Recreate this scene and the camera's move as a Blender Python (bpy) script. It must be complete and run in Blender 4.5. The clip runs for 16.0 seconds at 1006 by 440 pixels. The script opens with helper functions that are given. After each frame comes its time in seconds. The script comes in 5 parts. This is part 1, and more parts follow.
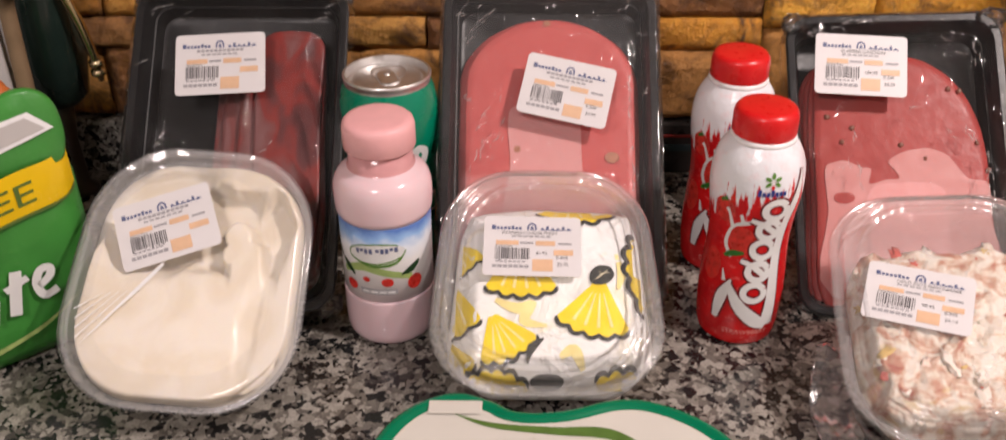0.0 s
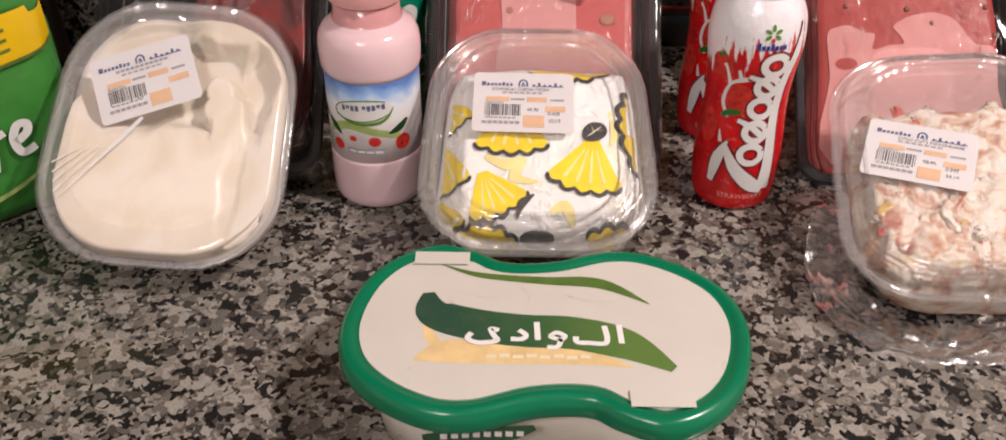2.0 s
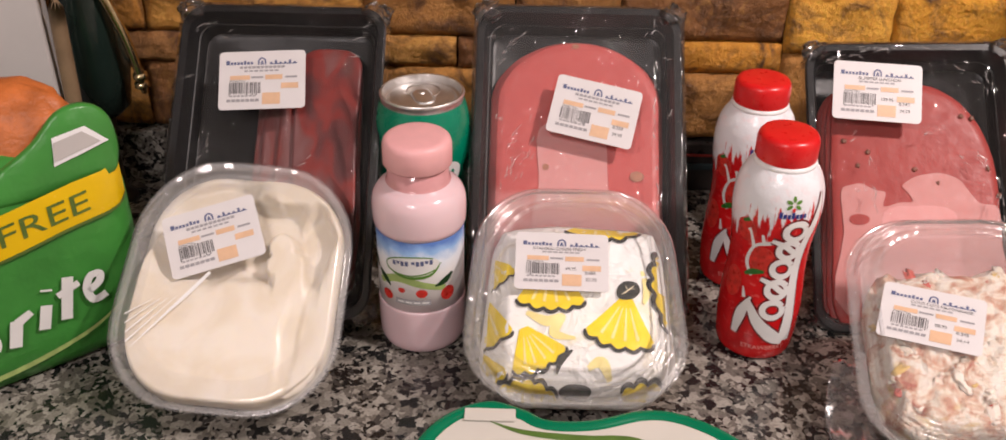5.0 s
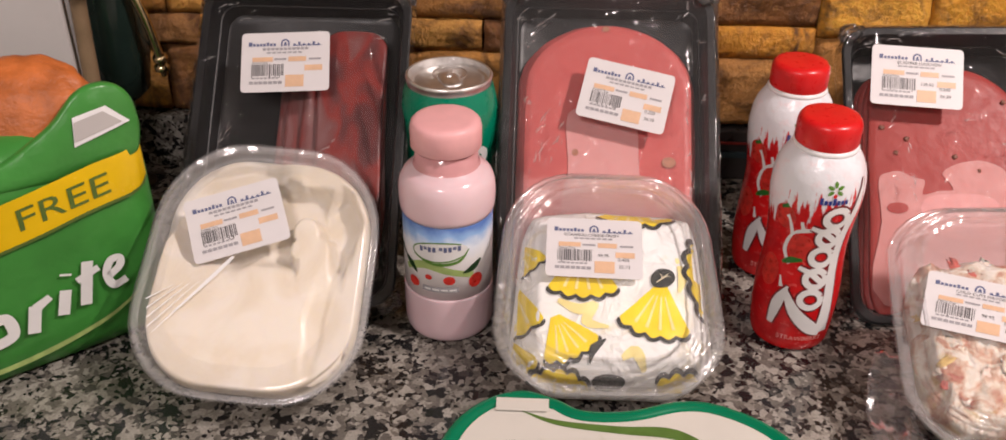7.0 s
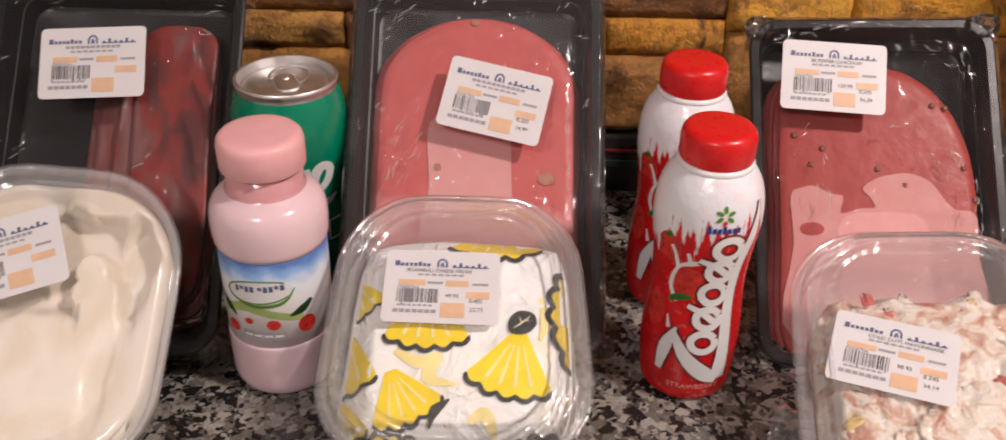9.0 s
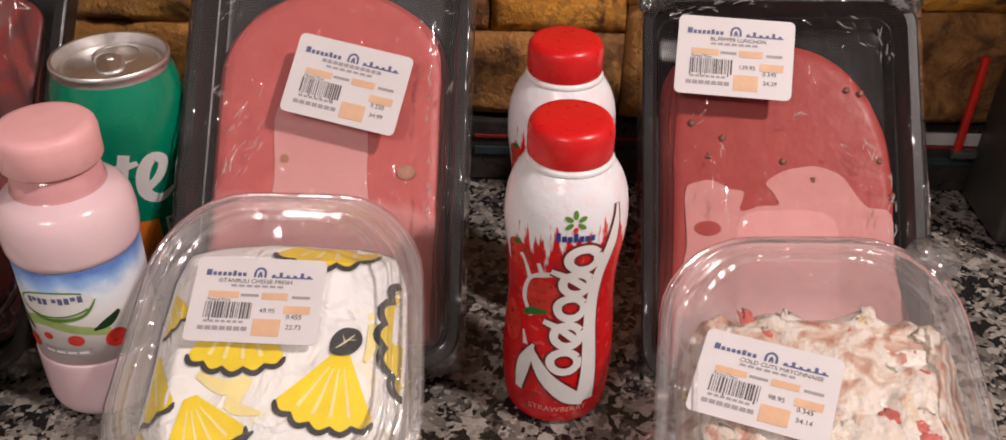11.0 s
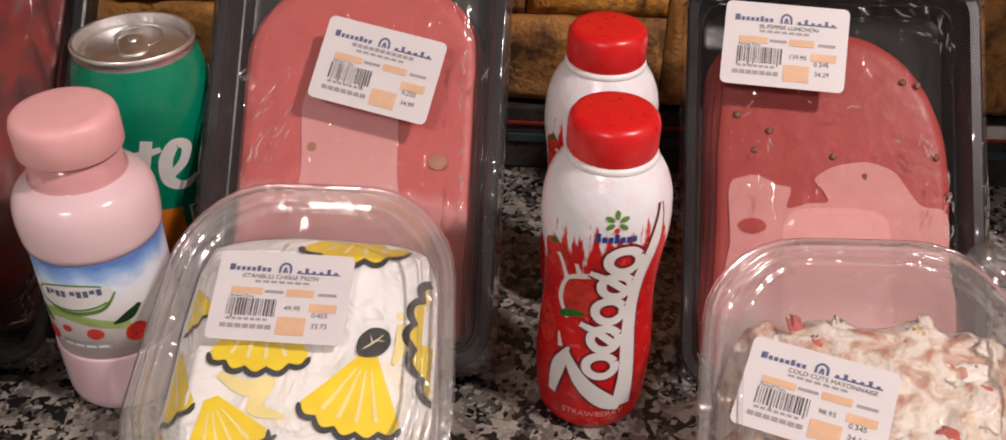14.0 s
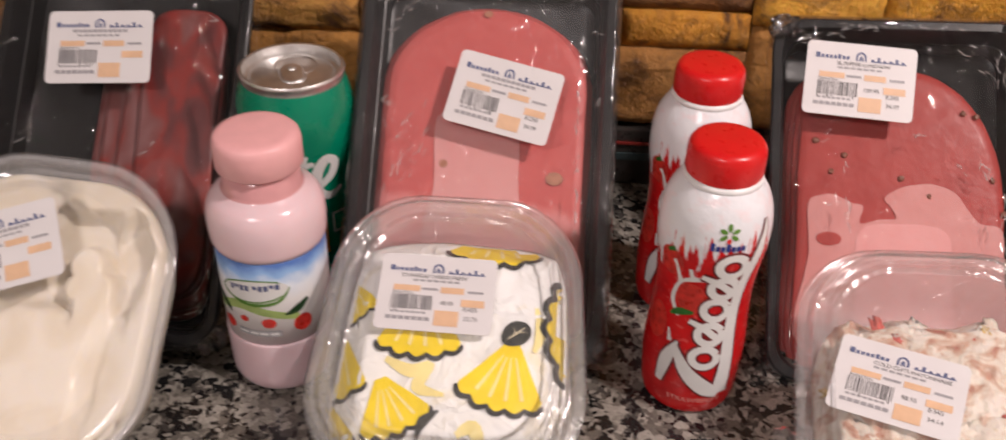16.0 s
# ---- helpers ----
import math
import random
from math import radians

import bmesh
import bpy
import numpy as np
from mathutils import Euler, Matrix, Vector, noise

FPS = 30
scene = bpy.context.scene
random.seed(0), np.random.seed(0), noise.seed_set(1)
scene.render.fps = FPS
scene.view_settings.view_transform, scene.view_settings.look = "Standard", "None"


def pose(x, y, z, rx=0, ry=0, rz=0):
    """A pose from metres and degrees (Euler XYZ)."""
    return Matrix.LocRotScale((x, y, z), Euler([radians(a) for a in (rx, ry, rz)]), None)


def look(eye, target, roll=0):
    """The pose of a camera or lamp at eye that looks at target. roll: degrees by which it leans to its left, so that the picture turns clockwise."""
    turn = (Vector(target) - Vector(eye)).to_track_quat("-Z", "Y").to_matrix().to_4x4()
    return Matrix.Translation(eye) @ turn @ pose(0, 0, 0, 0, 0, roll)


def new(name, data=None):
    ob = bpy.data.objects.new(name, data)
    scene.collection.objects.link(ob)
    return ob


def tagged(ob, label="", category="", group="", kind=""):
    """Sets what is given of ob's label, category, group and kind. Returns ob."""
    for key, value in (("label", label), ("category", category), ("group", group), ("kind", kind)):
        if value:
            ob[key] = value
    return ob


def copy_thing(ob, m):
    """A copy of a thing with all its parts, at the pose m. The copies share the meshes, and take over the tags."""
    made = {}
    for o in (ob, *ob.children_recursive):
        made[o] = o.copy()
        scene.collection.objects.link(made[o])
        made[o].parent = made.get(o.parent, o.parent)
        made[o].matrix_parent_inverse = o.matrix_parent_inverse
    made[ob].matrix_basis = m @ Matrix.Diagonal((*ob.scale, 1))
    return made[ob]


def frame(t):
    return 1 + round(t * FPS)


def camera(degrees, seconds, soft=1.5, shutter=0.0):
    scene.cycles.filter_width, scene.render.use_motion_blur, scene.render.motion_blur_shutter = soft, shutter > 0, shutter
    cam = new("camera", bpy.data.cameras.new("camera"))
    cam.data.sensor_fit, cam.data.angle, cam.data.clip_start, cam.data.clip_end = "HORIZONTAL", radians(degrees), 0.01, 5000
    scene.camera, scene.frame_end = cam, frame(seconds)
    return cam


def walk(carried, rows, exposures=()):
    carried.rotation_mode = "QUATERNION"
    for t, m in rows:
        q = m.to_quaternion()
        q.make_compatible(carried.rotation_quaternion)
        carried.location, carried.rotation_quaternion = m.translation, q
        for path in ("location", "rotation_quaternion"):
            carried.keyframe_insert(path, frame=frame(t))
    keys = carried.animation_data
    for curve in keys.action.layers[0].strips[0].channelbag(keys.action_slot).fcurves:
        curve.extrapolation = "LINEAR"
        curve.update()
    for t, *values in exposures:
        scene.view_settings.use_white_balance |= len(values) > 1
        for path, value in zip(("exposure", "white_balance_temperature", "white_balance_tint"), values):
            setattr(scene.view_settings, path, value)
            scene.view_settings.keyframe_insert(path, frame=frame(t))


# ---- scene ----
cam = camera(54.3, 16.0, soft=1.6, shutter=0.4)
PATH = [
    (0, (0.017, 0.039, 0.438), (-0.011, 1.733, -0.625), -0.1),
    (0.5, (0.016, 0.04, 0.413), (-0.012, 1.691, -0.715), -0.2),
    (1, (0.019, 0.035, 0.396), (-0.011, 1.641, -0.796), -0.4),
    (1.5, (0.019, 0.034, 0.387), (-0.01, 1.625, -0.824), -0.1),
    (2, (0.023, 0.03, 0.395), (-0.002, 1.634, -0.799), 0.2),
    (2.5, (0.017, 0.024, 0.419), (0.001, 1.666, -0.722), 0.9),
    (3, (0.019, 0.019, 0.444), (-0.002, 1.694, -0.649), 1.1),
    (3.5, (0.019, 0.012, 0.457), (-0.002, 1.709, -0.601), 1.1),
    (4, (0.012, 0.011, 0.459), (-0.013, 1.72, -0.58), 1.0),
    (6.3, (-0.01, 0.027, 0.452), (-0.048, 1.716, -0.618), 0.9),
    (6.5, (-0.011, 0.023, 0.447), (-0.045, 1.721, -0.608), 1.1),
    (7, (-0.016, 0.029, 0.442), (-0.069, 1.726, -0.616), 0.8),
    (7.5, (0.012, 0.121, 0.375), (-0.032, 1.8, -0.711), 0.5),
    (8, (0.037, 0.132, 0.382), (0.014, 1.815, -0.697), 0.7),
    (8.5, (0.04, 0.124, 0.4), (0.049, 1.819, -0.661), 1.3),
    (9, (0.058, 0.134, 0.407), (0.064, 1.82, -0.668), 1.4),
    (9.5, (0.097, 0.152, 0.411), (0.124, 1.836, -0.668), 1.8),
    (10, (0.137, 0.184, 0.398), (0.153, 1.857, -0.698), 1.9),
    (10.2, (0.148, 0.19, 0.387), (0.146, 1.853, -0.724), 1.5),
    (12.5, (0.139, 0.207, 0.385), (0.122, 1.85, -0.756), 1.1),
    (13, (0.139, 0.21, 0.383), (0.109, 1.842, -0.772), 1.1),
    (13.5, (0.147, 0.217, 0.382), (0.112, 1.846, -0.778), 1.3),
    (14, (0.14, 0.226, 0.381), (0.08, 1.848, -0.788), 1.2),
    (14.5, (0.133, 0.222, 0.382), (0.063, 1.835, -0.798), 1.4),
    (15, (0.135, 0.219, 0.384), (0.063, 1.826, -0.805), 1.7),
    (15.5, (0.121, 0.194, 0.402), (0.06, 1.798, -0.79), 2.0),
    (16, (0.082, 0.162, 0.425), (-0.001, 1.791, -0.732), 1.6),
]
walk(cam, [(t, look(eye, target, roll)) for t, eye, target, roll in PATH], [(0, 0.12), (7, 0.10), (9, -0.02), (10, -0.10), (12.5, -0.08), (15, -0.14), (16, -0.04)])

# ---- world and lamps ----
world = bpy.data.worlds.new("world")
world.use_nodes = True
world.node_tree.nodes["Background"].inputs[0].default_value = (0.9, 0.92, 1.0, 1)
world.node_tree.nodes["Background"].inputs[1].default_value = 0.05
scene.world = world

LAMP_AT, LAMP_POWER, LAMP_SIZE = (1.05, 0.12, 1.50), 33.0, 0.16
lamp_data = bpy.data.lights.new("ceiling_lamp_light", "AREA")
lamp_data.shape, lamp_data.size, lamp_data.energy, lamp_data.color = "DISK", LAMP_SIZE, LAMP_POWER, (1.0, 0.85, 0.81)
lamp = new("ceiling_lamp_light", lamp_data)
lamp.matrix_world = look(LAMP_AT, (LAMP_AT[0], LAMP_AT[1], 0))
# unseen lamp behind the camera, added as frontal fill
FILL_LAMP_AT = (-0.50, -0.95, 1.50)
fill_data = bpy.data.lights.new("fill_lamp_light", "AREA")
fill_data.shape, fill_data.size, fill_data.energy, fill_data.color = "DISK", 0.5, 21.0, (1.0, 0.87, 0.86)
new("fill_lamp_light", fill_data).matrix_world = look(FILL_LAMP_AT, (FILL_LAMP_AT[0], FILL_LAMP_AT[1], 0))


# ---- materials ----
class Nodes:
    """A short way to write node materials."""

    def __init__(self, name):
        self.mat = bpy.data.materials.new(name)
        self.mat.use_nodes = True
        self.tree = self.mat.node_tree
        self.tree.nodes.clear()
        self.out = self.tree.nodes.new("ShaderNodeOutputMaterial")
        self.coord = self.tree.nodes.new("ShaderNodeTexCoord").outputs["Object"]

    def add(self, kind, **inputs):
        node = self.tree.nodes.new("ShaderNode" + kind)
        for key, value in inputs.items():
            self.put(node.inputs[key.replace("_", " ")], value)
        return node

    def put(self, socket, value):
        if isinstance(value, bpy.types.NodeSocket):
            self.tree.links.new(value, socket)
        elif isinstance(value, tuple) and len(value) == 3 and socket.type == "RGBA":
            socket.default_value = (*value, 1)
        else:
            socket.default_value = value

    def noise(self, scale, detail=4.0, rough=0.55, vector=None, distortion=0.0):
        return self.add("TexNoise", Vector=vector or self.coord, Scale=scale, Detail=detail, Roughness=rough, Distortion=distortion).outputs["Fac"]

    def ramp(self, fac, stops, constant=False):
        node = self.tree.nodes.new("ShaderNodeValToRGB")
        node.color_ramp.interpolation = "CONSTANT" if constant else "LINEAR"
        while len(node.color_ramp.elements) < len(stops):
            node.color_ramp.elements.new(0.5)
        for e, (at, colour) in zip(node.color_ramp.elements, stops):
            e.position = at
            e.color = (*colour, 1) if isinstance(colour, tuple) else (colour, colour, colour, 1)
        self.put(node.inputs[0], fac)
        return node.outputs[0]

    def mix(self, fac, a, b, kind="MIX"):
        node = self.tree.nodes.new("ShaderNodeMix")
        node.data_type, node.blend_type = "RGBA", kind
        self.put(node.inputs["Factor"], fac)
        self.put(node.inputs["A"], a)
        self.put(node.inputs["B"], b)
        return node.outputs["Result"]

    def maths(self, op, a, b=0.0, c=0.0):
        node = self.tree.nodes.new("ShaderNodeMath")
        node.operation = op
        for socket, v in zip(node.inputs, (a, b, c)):
            self.put(socket, v)
        return node.outputs[0]

    def bump(self, height, distance, strength=1.0):
        return self.add("Bump", Height=height, Distance=distance, Strength=strength).outputs[0]

    def surface(self, **inputs):
        node = self.add("BsdfPrincipled", **inputs)
        self.tree.links.new(node.outputs[0], self.out.inputs[0])
        return self.mat


def plain(name, colour, rough=0.5, vary=0.08, metal=0.0, scale=90.0, bump=0.0, **more):
    """Paint, plastic, metal or print with a slight mottle."""
    n = Nodes(name)
    f = n.noise(scale, 5)
    lo, hi = tuple(c * (1 - vary) for c in colour), tuple(min(1, c * (1 + vary)) for c in colour)
    if bump:
        more["Normal"] = n.bump(n.noise(scale * 6, 3), bump)
    return n.surface(Base_Color=n.ramp(f, [(0.3, lo), (0.7, hi)]), Roughness=n.ramp(n.noise(scale * 2, 3), [(0.3, rough * 0.85), (0.7, min(1, rough * 1.15))]), Metallic=metal, **more)


def granite():
    n = Nodes("granite")
    warp = n.add("TexNoise", Vector=n.coord, Scale=170.0, Detail=2.0).outputs["Color"]
    where = n.add("VectorMath", **{})
    where.operation = "MULTIPLY_ADD"
    n.put(where.inputs[0], warp)
    where.inputs[1].default_value = (0.006, 0.006, 0.006)
    n.put(where.inputs[2], n.coord)
    big = n.add("TexVoronoi", Vector=where.outputs[0], Scale=145.0, Randomness=1.0)
    fine = n.add("TexVoronoi", Vector=where.outputs[0], Scale=340.0, Randomness=1.0)
    pick = n.maths("ADD", n.add("SeparateColor", Color=big.outputs["Color"]).outputs[0], n.maths("MULTIPLY", n.maths("SUBTRACT", n.noise(38, 3), 0.5), 0.75))
    a = n.ramp(pick, [(0.0, (0.018, 0.018, 0.018)), (0.25, (0.070, 0.064, 0.058)), (0.37, (0.165, 0.150, 0.130)), (0.57, (0.255, 0.236, 0.206)), (0.80, (0.37, 0.348, 0.308))], True)
    spot = n.add("SeparateColor", Color=fine.outputs["Color"]).outputs[1]
    b = n.ramp(spot, [(0.0, (0.014, 0.014, 0.015)), (0.30, (0.13, 0.118, 0.104)), (0.66, (0.33, 0.308, 0.272))], True)
    c = n.mix(n.ramp(n.add("SeparateColor", Color=fine.outputs["Color"]).outputs[2], [(0.0, 0.0), (0.66, 1.0)], True), a, b)
    c = n.mix(0.35, c, n.ramp(n.noise(600, 2), [(0.3, 0.05), (0.7, 0.5)]), "OVERLAY")
    return n.surface(Base_Color=c, Roughness=n.ramp(n.noise(60, 4), [(0.3, 0.14), (0.8, 0.26)]), Specular_IOR_Level=0.45)


def sandstone(name, hues):
    """Varnished stone cladding, each piece in a hue of its own."""
    n = Nodes(name)
    own = n.tree.nodes.new("ShaderNodeObjectInfo").outputs["Random"]
    base = n.ramp(own, hues)
    offset = n.add("VectorMath", **{})
    n.put(offset.inputs[0], n.coord)
    n.put(offset.inputs[1], n.add("CombineXYZ", X=n.maths("MULTIPLY", own, 7.0), Y=own, Z=n.maths("MULTIPLY", own, 3.0)).outputs[0])
    stain = n.noise(26, 6, 0.6, offset.outputs[0], 1.2)
    c = n.mix(n.ramp(stain, [(0.36, 1.0), (0.52, 0.0)]), base, (0.14, 0.062, 0.026))
    c = n.mix(n.ramp(n.noise(45, 5, 0.65, offset.outputs[0], 2.0), [(0.54, 0.0), (0.74, 0.6)]), c, (0.64, 0.34, 0.10))
    c = n.mix(0.4, c, n.ramp(n.noise(300, 4), [(0.25, 0.3), (0.75, 0.75)]), "OVERLAY")
    return n.surface(Base_Color=c, Roughness=n.ramp(stain, [(0.3, 0.3), (0.7, 0.55)]), Normal=n.bump(n.noise(110, 7, 0.68), 0.006), Specular_IOR_Level=0.4)


def clear(name, gloss=0.03, haze=0.03, rough=0.06, wrinkle=0.0, scale=60.0, tint=(1, 1, 1), ior=1.5, stretch=(1, 1, 1)):
    """Thin clear plastic: what lies behind shows through, with a sheen on top."""
    n = Nodes(name)
    normal = {}
    if wrinkle:
        v = n.add("Mapping", Vector=n.coord, Scale=stretch).outputs[0]
        crease = n.ramp(n.maths("ABSOLUTE", n.maths("SUBTRACT", n.noise(scale, 2, 0.5, v, 0.8), 0.5)), [(0.0, 1.0), (0.045, 0.0)])
        small = n.ramp(n.maths("ABSOLUTE", n.maths("SUBTRACT", n.noise(scale * 3.3, 2, 0.5, v, 0.5), 0.5)), [(0.0, 1.0), (0.03, 0.0)])
        patch = n.ramp(n.noise(scale * 0.5, 2), [(0.5, 0.0), (0.62, 1.0)])
        normal = {"Normal": n.bump(n.maths("ADD", crease, n.maths("MULTIPLY", n.maths("MULTIPLY", small, patch), 0.5)), wrinkle)}
    see = n.add("BsdfTransparent", Color=tint)
    shine = n.add("BsdfGlossy", Color=(1, 1, 1), Roughness=rough, **normal)
    mist = n.add("BsdfDiffuse", Color=(0.85, 0.85, 0.86))
    soft = n.add("MixShader", Fac=haze)
    n.tree.links.new(see.outputs[0], soft.inputs[1])
    n.tree.links.new(mist.outputs[0], soft.inputs[2])
    edge = n.add("Fresnel", IOR=ior).outputs[0]
    top = n.add("MixShader", Fac=n.maths("MULTIPLY_ADD", edge, 0.9, gloss))
    n.tree.links.new(soft.outputs[0], top.inputs[1])
    n.tree.links.new(shine.outputs[0], top.inputs[2])
    n.tree.links.new(top.outputs[0], n.out.inputs[0])
    return n.mat


def meat(name, main, dark, pale, pale_line=None):
    """Sliced cold meat: fine mottle, moist sheen, and a paler part below pale_line."""
    n = Nodes(name)
    c = n.mix(n.ramp(n.noise(55, 6, 0.6), [(0.32, 0.0), (0.7, 1.0)]), main, dark)
    c = n.mix(n.ramp(n.noise(420, 3), [(0.55, 0.0), (0.75, 0.28)]), c, pale)
    if pale_line is not None:
        sep = n.add("SeparateXYZ", Vector=n.coord).outputs
        edge = n.maths("ADD", sep[1], n.maths("MULTIPLY", n.maths("SUBTRACT", n.noise(20, 2, 0.4), 0.5), 0.11))
        c = n.mix(n.ramp(n.maths("MULTIPLY_ADD", edge, -90.0, 90.0 * pale_line + 0.5), [(0.0, 0.0), (1.0, 0.85)]), c, pale)
    return n.surface(Base_Color=c, Roughness=n.ramp(n.noise(120, 4), [(0.3, 0.35), (0.7, 0.5)]), Specular_IOR_Level=0.25, Subsurface_Weight=0.12, Subsurface_Radius=(0.006, 0.002, 0.0015), Subsurface_Scale=0.5, Normal=n.bump(n.noise(70, 3), 0.0006))


def cured():
    """Dark cured meat: purple-brown, red and greyish fat run into one another."""
    n = Nodes("cured_meat")
    c = n.ramp(n.noise(22, 2, 0.5, n.add("Mapping", Vector=n.coord, Scale=(1.6, 0.7, 0.15)).outputs[0], 0.8), [(0.26, (0.07, 0.024, 0.026)), (0.42, (0.14, 0.032, 0.032)), (0.50, (0.26, 0.030, 0.024)), (0.58, (0.20, 0.065, 0.062)), (0.70, (0.26, 0.13, 0.13))])
    c = n.mix(n.ramp(n.noise(160, 4), [(0.5, 0.0), (0.75, 0.1)]), c, (0.36, 0.17, 0.16))
    return n.surface(Base_Color=c, Roughness=n.ramp(n.noise(90, 4), [(0.3, 0.3), (0.7, 0.55)]), Specular_IOR_Level=0.3, Normal=n.bump(n.noise(60, 2), 0.0004))


def strawberry_sleeve():
    """White sleeve with red splashes rising from the lower part."""
    n = Nodes("printed_sleeve")
    sep = n.add("SeparateXYZ", Vector=n.coord).outputs
    angle = n.maths("ARCTAN2", sep[1], sep[0])
    flat = n.add("CombineXYZ", X=n.maths("MULTIPLY", angle, 0.028), Y=n.maths("MULTIPLY", sep[2], 0.16), Z=0.3).outputs[0]
    spikes = n.maths("MULTIPLY", n.maths("SUBTRACT", n.noise(210, 3, 0.6, flat), 0.5), 0.075)
    wave = n.maths("MULTIPLY", n.maths("COSINE", n.maths("ADD", angle, 1.35)), -0.010)
    level = n.maths("ADD", n.maths("ADD", sep[2], spikes), wave)
    low = n.maths("MULTIPLY_ADD", level, -260.0, 260.0 * 0.108 + 0.5)
    red = n.mix(n.ramp(n.noise(70, 5, 0.6), [(0.38, 0.0), (0.66, 1.0)]), (0.70, 0.012, 0.014), (0.50, 0.009, 0.012))
    red = n.mix(n.ramp(n.noise(130, 3, 0.5, None, 1.5), [(0.6, 0.0), (0.68, 0.6)]), red, (0.78, 0.12, 0.11))
    pinkish = n.mix(n.ramp(n.noise(110, 3), [(0.55, 0.0), (0.7, 0.5)]), (0.80, 0.81, 0.85), (0.86, 0.66, 0.68))
    return n.surface(Base_Color=n.mix(n.ramp(low, [(0.0, 0.0), (1.0, 1.0)]), pinkish, red), Roughness=0.22, Specular_IOR_Level=0.5, Normal=n.bump(n.noise(90, 3), 0.0008))


def milk_label():
    n = Nodes("milk_label")
    z = n.add("SeparateXYZ", Vector=n.coord).outputs[2]
    v = n.maths("ADD", n.maths("MULTIPLY_ADD", z, 17.86, -0.66), n.maths("MULTIPLY", n.maths("SUBTRACT", n.noise(70, 3), 0.5), 0.28))
    c = n.ramp(v, [(0.0, (0.74, 0.62, 0.64)), (0.2, (0.80, 0.76, 0.75)), (0.55, (0.82, 0.81, 0.80)), (0.72, (0.70, 0.75, 0.82)), (0.86, (0.24, 0.40, 0.66)), (0.98, (0.08, 0.17, 0.45))])
    return n.surface(Base_Color=c, Roughness=0.3)


def salad():
    """Creamy shreds, piece by piece from white dressing to pale pink meat."""
    n = Nodes("salad")
    own = n.tree.nodes.new("ShaderNodeNewGeometry").outputs["Random Per Island"]
    c = n.ramp(own, [(0.0, (0.72, 0.63, 0.53)), (0.35, (0.77, 0.70, 0.62)), (0.80, (0.70, 0.52, 0.44))], True)
    c = n.mix(n.ramp(n.noise(120, 5), [(0.44, 0.0), (0.66, 0.7)]), c, (0.79, 0.74, 0.66))
    return n.surface(Base_Color=c, Roughness=0.3, Subsurface_Weight=0.2, Subsurface_Radius=(0.005, 0.003, 0.002), Subsurface_Scale=0.5, Normal=n.bump(n.noise(260, 4), 0.0012))


def salad_dressing():
    """Cream dressing with pink and yellowish shreds showing through."""
    n = Nodes("creamy_dressing")
    c = n.ramp(n.noise(75, 6, 0.6, None, 0.8), [(0.33, (0.42, 0.13, 0.09)), (0.40, (0.55, 0.31, 0.22)), (0.47, (0.66, 0.50, 0.39)), (0.53, (0.77, 0.70, 0.61)), (0.64, (0.80, 0.74, 0.67))])
    c = n.mix(n.ramp(n.noise(42, 3, 0.5, None, 1.6), [(0.62, 0.0), (0.72, 0.6)]), c, (0.62, 0.46, 0.18))
    return n.surface(Base_Color=c, Roughness=0.28, Subsurface_Weight=0.2, Subsurface_Radius=(0.006, 0.004, 0.003), Subsurface_Scale=0.5, Normal=n.bump(n.noise(140, 6, 0.65), 0.003))


def cream(name, a, b, line=0.45):
    n = Nodes(name)
    c = n.mix(n.ramp(n.noise(24, 4, 0.5, None, 1.0), [(line - 0.06, 0.0), (line + 0.1, 1.0)]), a, b)
    return n.surface(Base_Color=c, Roughness=n.ramp(n.noise(50, 4), [(0.35, 0.28), (0.7, 0.5)]), Subsurface_Weight=0.2, Subsurface_Radius=(0.006, 0.005, 0.003), Subsurface_Scale=0.5, Normal=n.bump(n.noise(40, 3), 0.0012))


def waxed_paper():
    """White greaseproof paper: grease spots that yellow it, and a crumple of fine folds."""
    n = Nodes("waxed_wrap_paper")
    c = n.mix(n.ramp(n.noise(34, 4, 0.55, None, 1.2), [(0.55, 0.0), (0.72, 0.55)]), (0.88, 0.88, 0.87), (0.84, 0.72, 0.40))
    c = n.mix(n.ramp(n.noise(60, 3), [(0.35, 0.35), (0.5, 0.0)]), c, (0.74, 0.74, 0.73))
    fold = n.ramp(n.maths("ABSOLUTE", n.maths("SUBTRACT", n.noise(38, 3, 0.5, None, 0.6), 0.5)), [(0.0, 1.0), (0.10, 0.0)])
    return n.surface(Base_Color=c, Roughness=n.ramp(n.noise(70, 3), [(0.3, 0.5), (0.7, 0.65)]), Specular_IOR_Level=0.25, Normal=n.bump(fold, 0.0010))


def foil_print(name, colour, rough=0.2):
    """Glossy printed film that crumples lightly."""
    n = Nodes(name)
    c = n.mix(n.ramp(n.noise(14, 3), [(0.35, 0.0), (0.7, 1.0)]), colour, tuple(x * 0.72 for x in colour))
    return n.surface(Base_Color=c, Roughness=rough, Normal=n.bump(n.noise(40, 3, 0.5), 0.0022), Specular_IOR_Level=0.5)


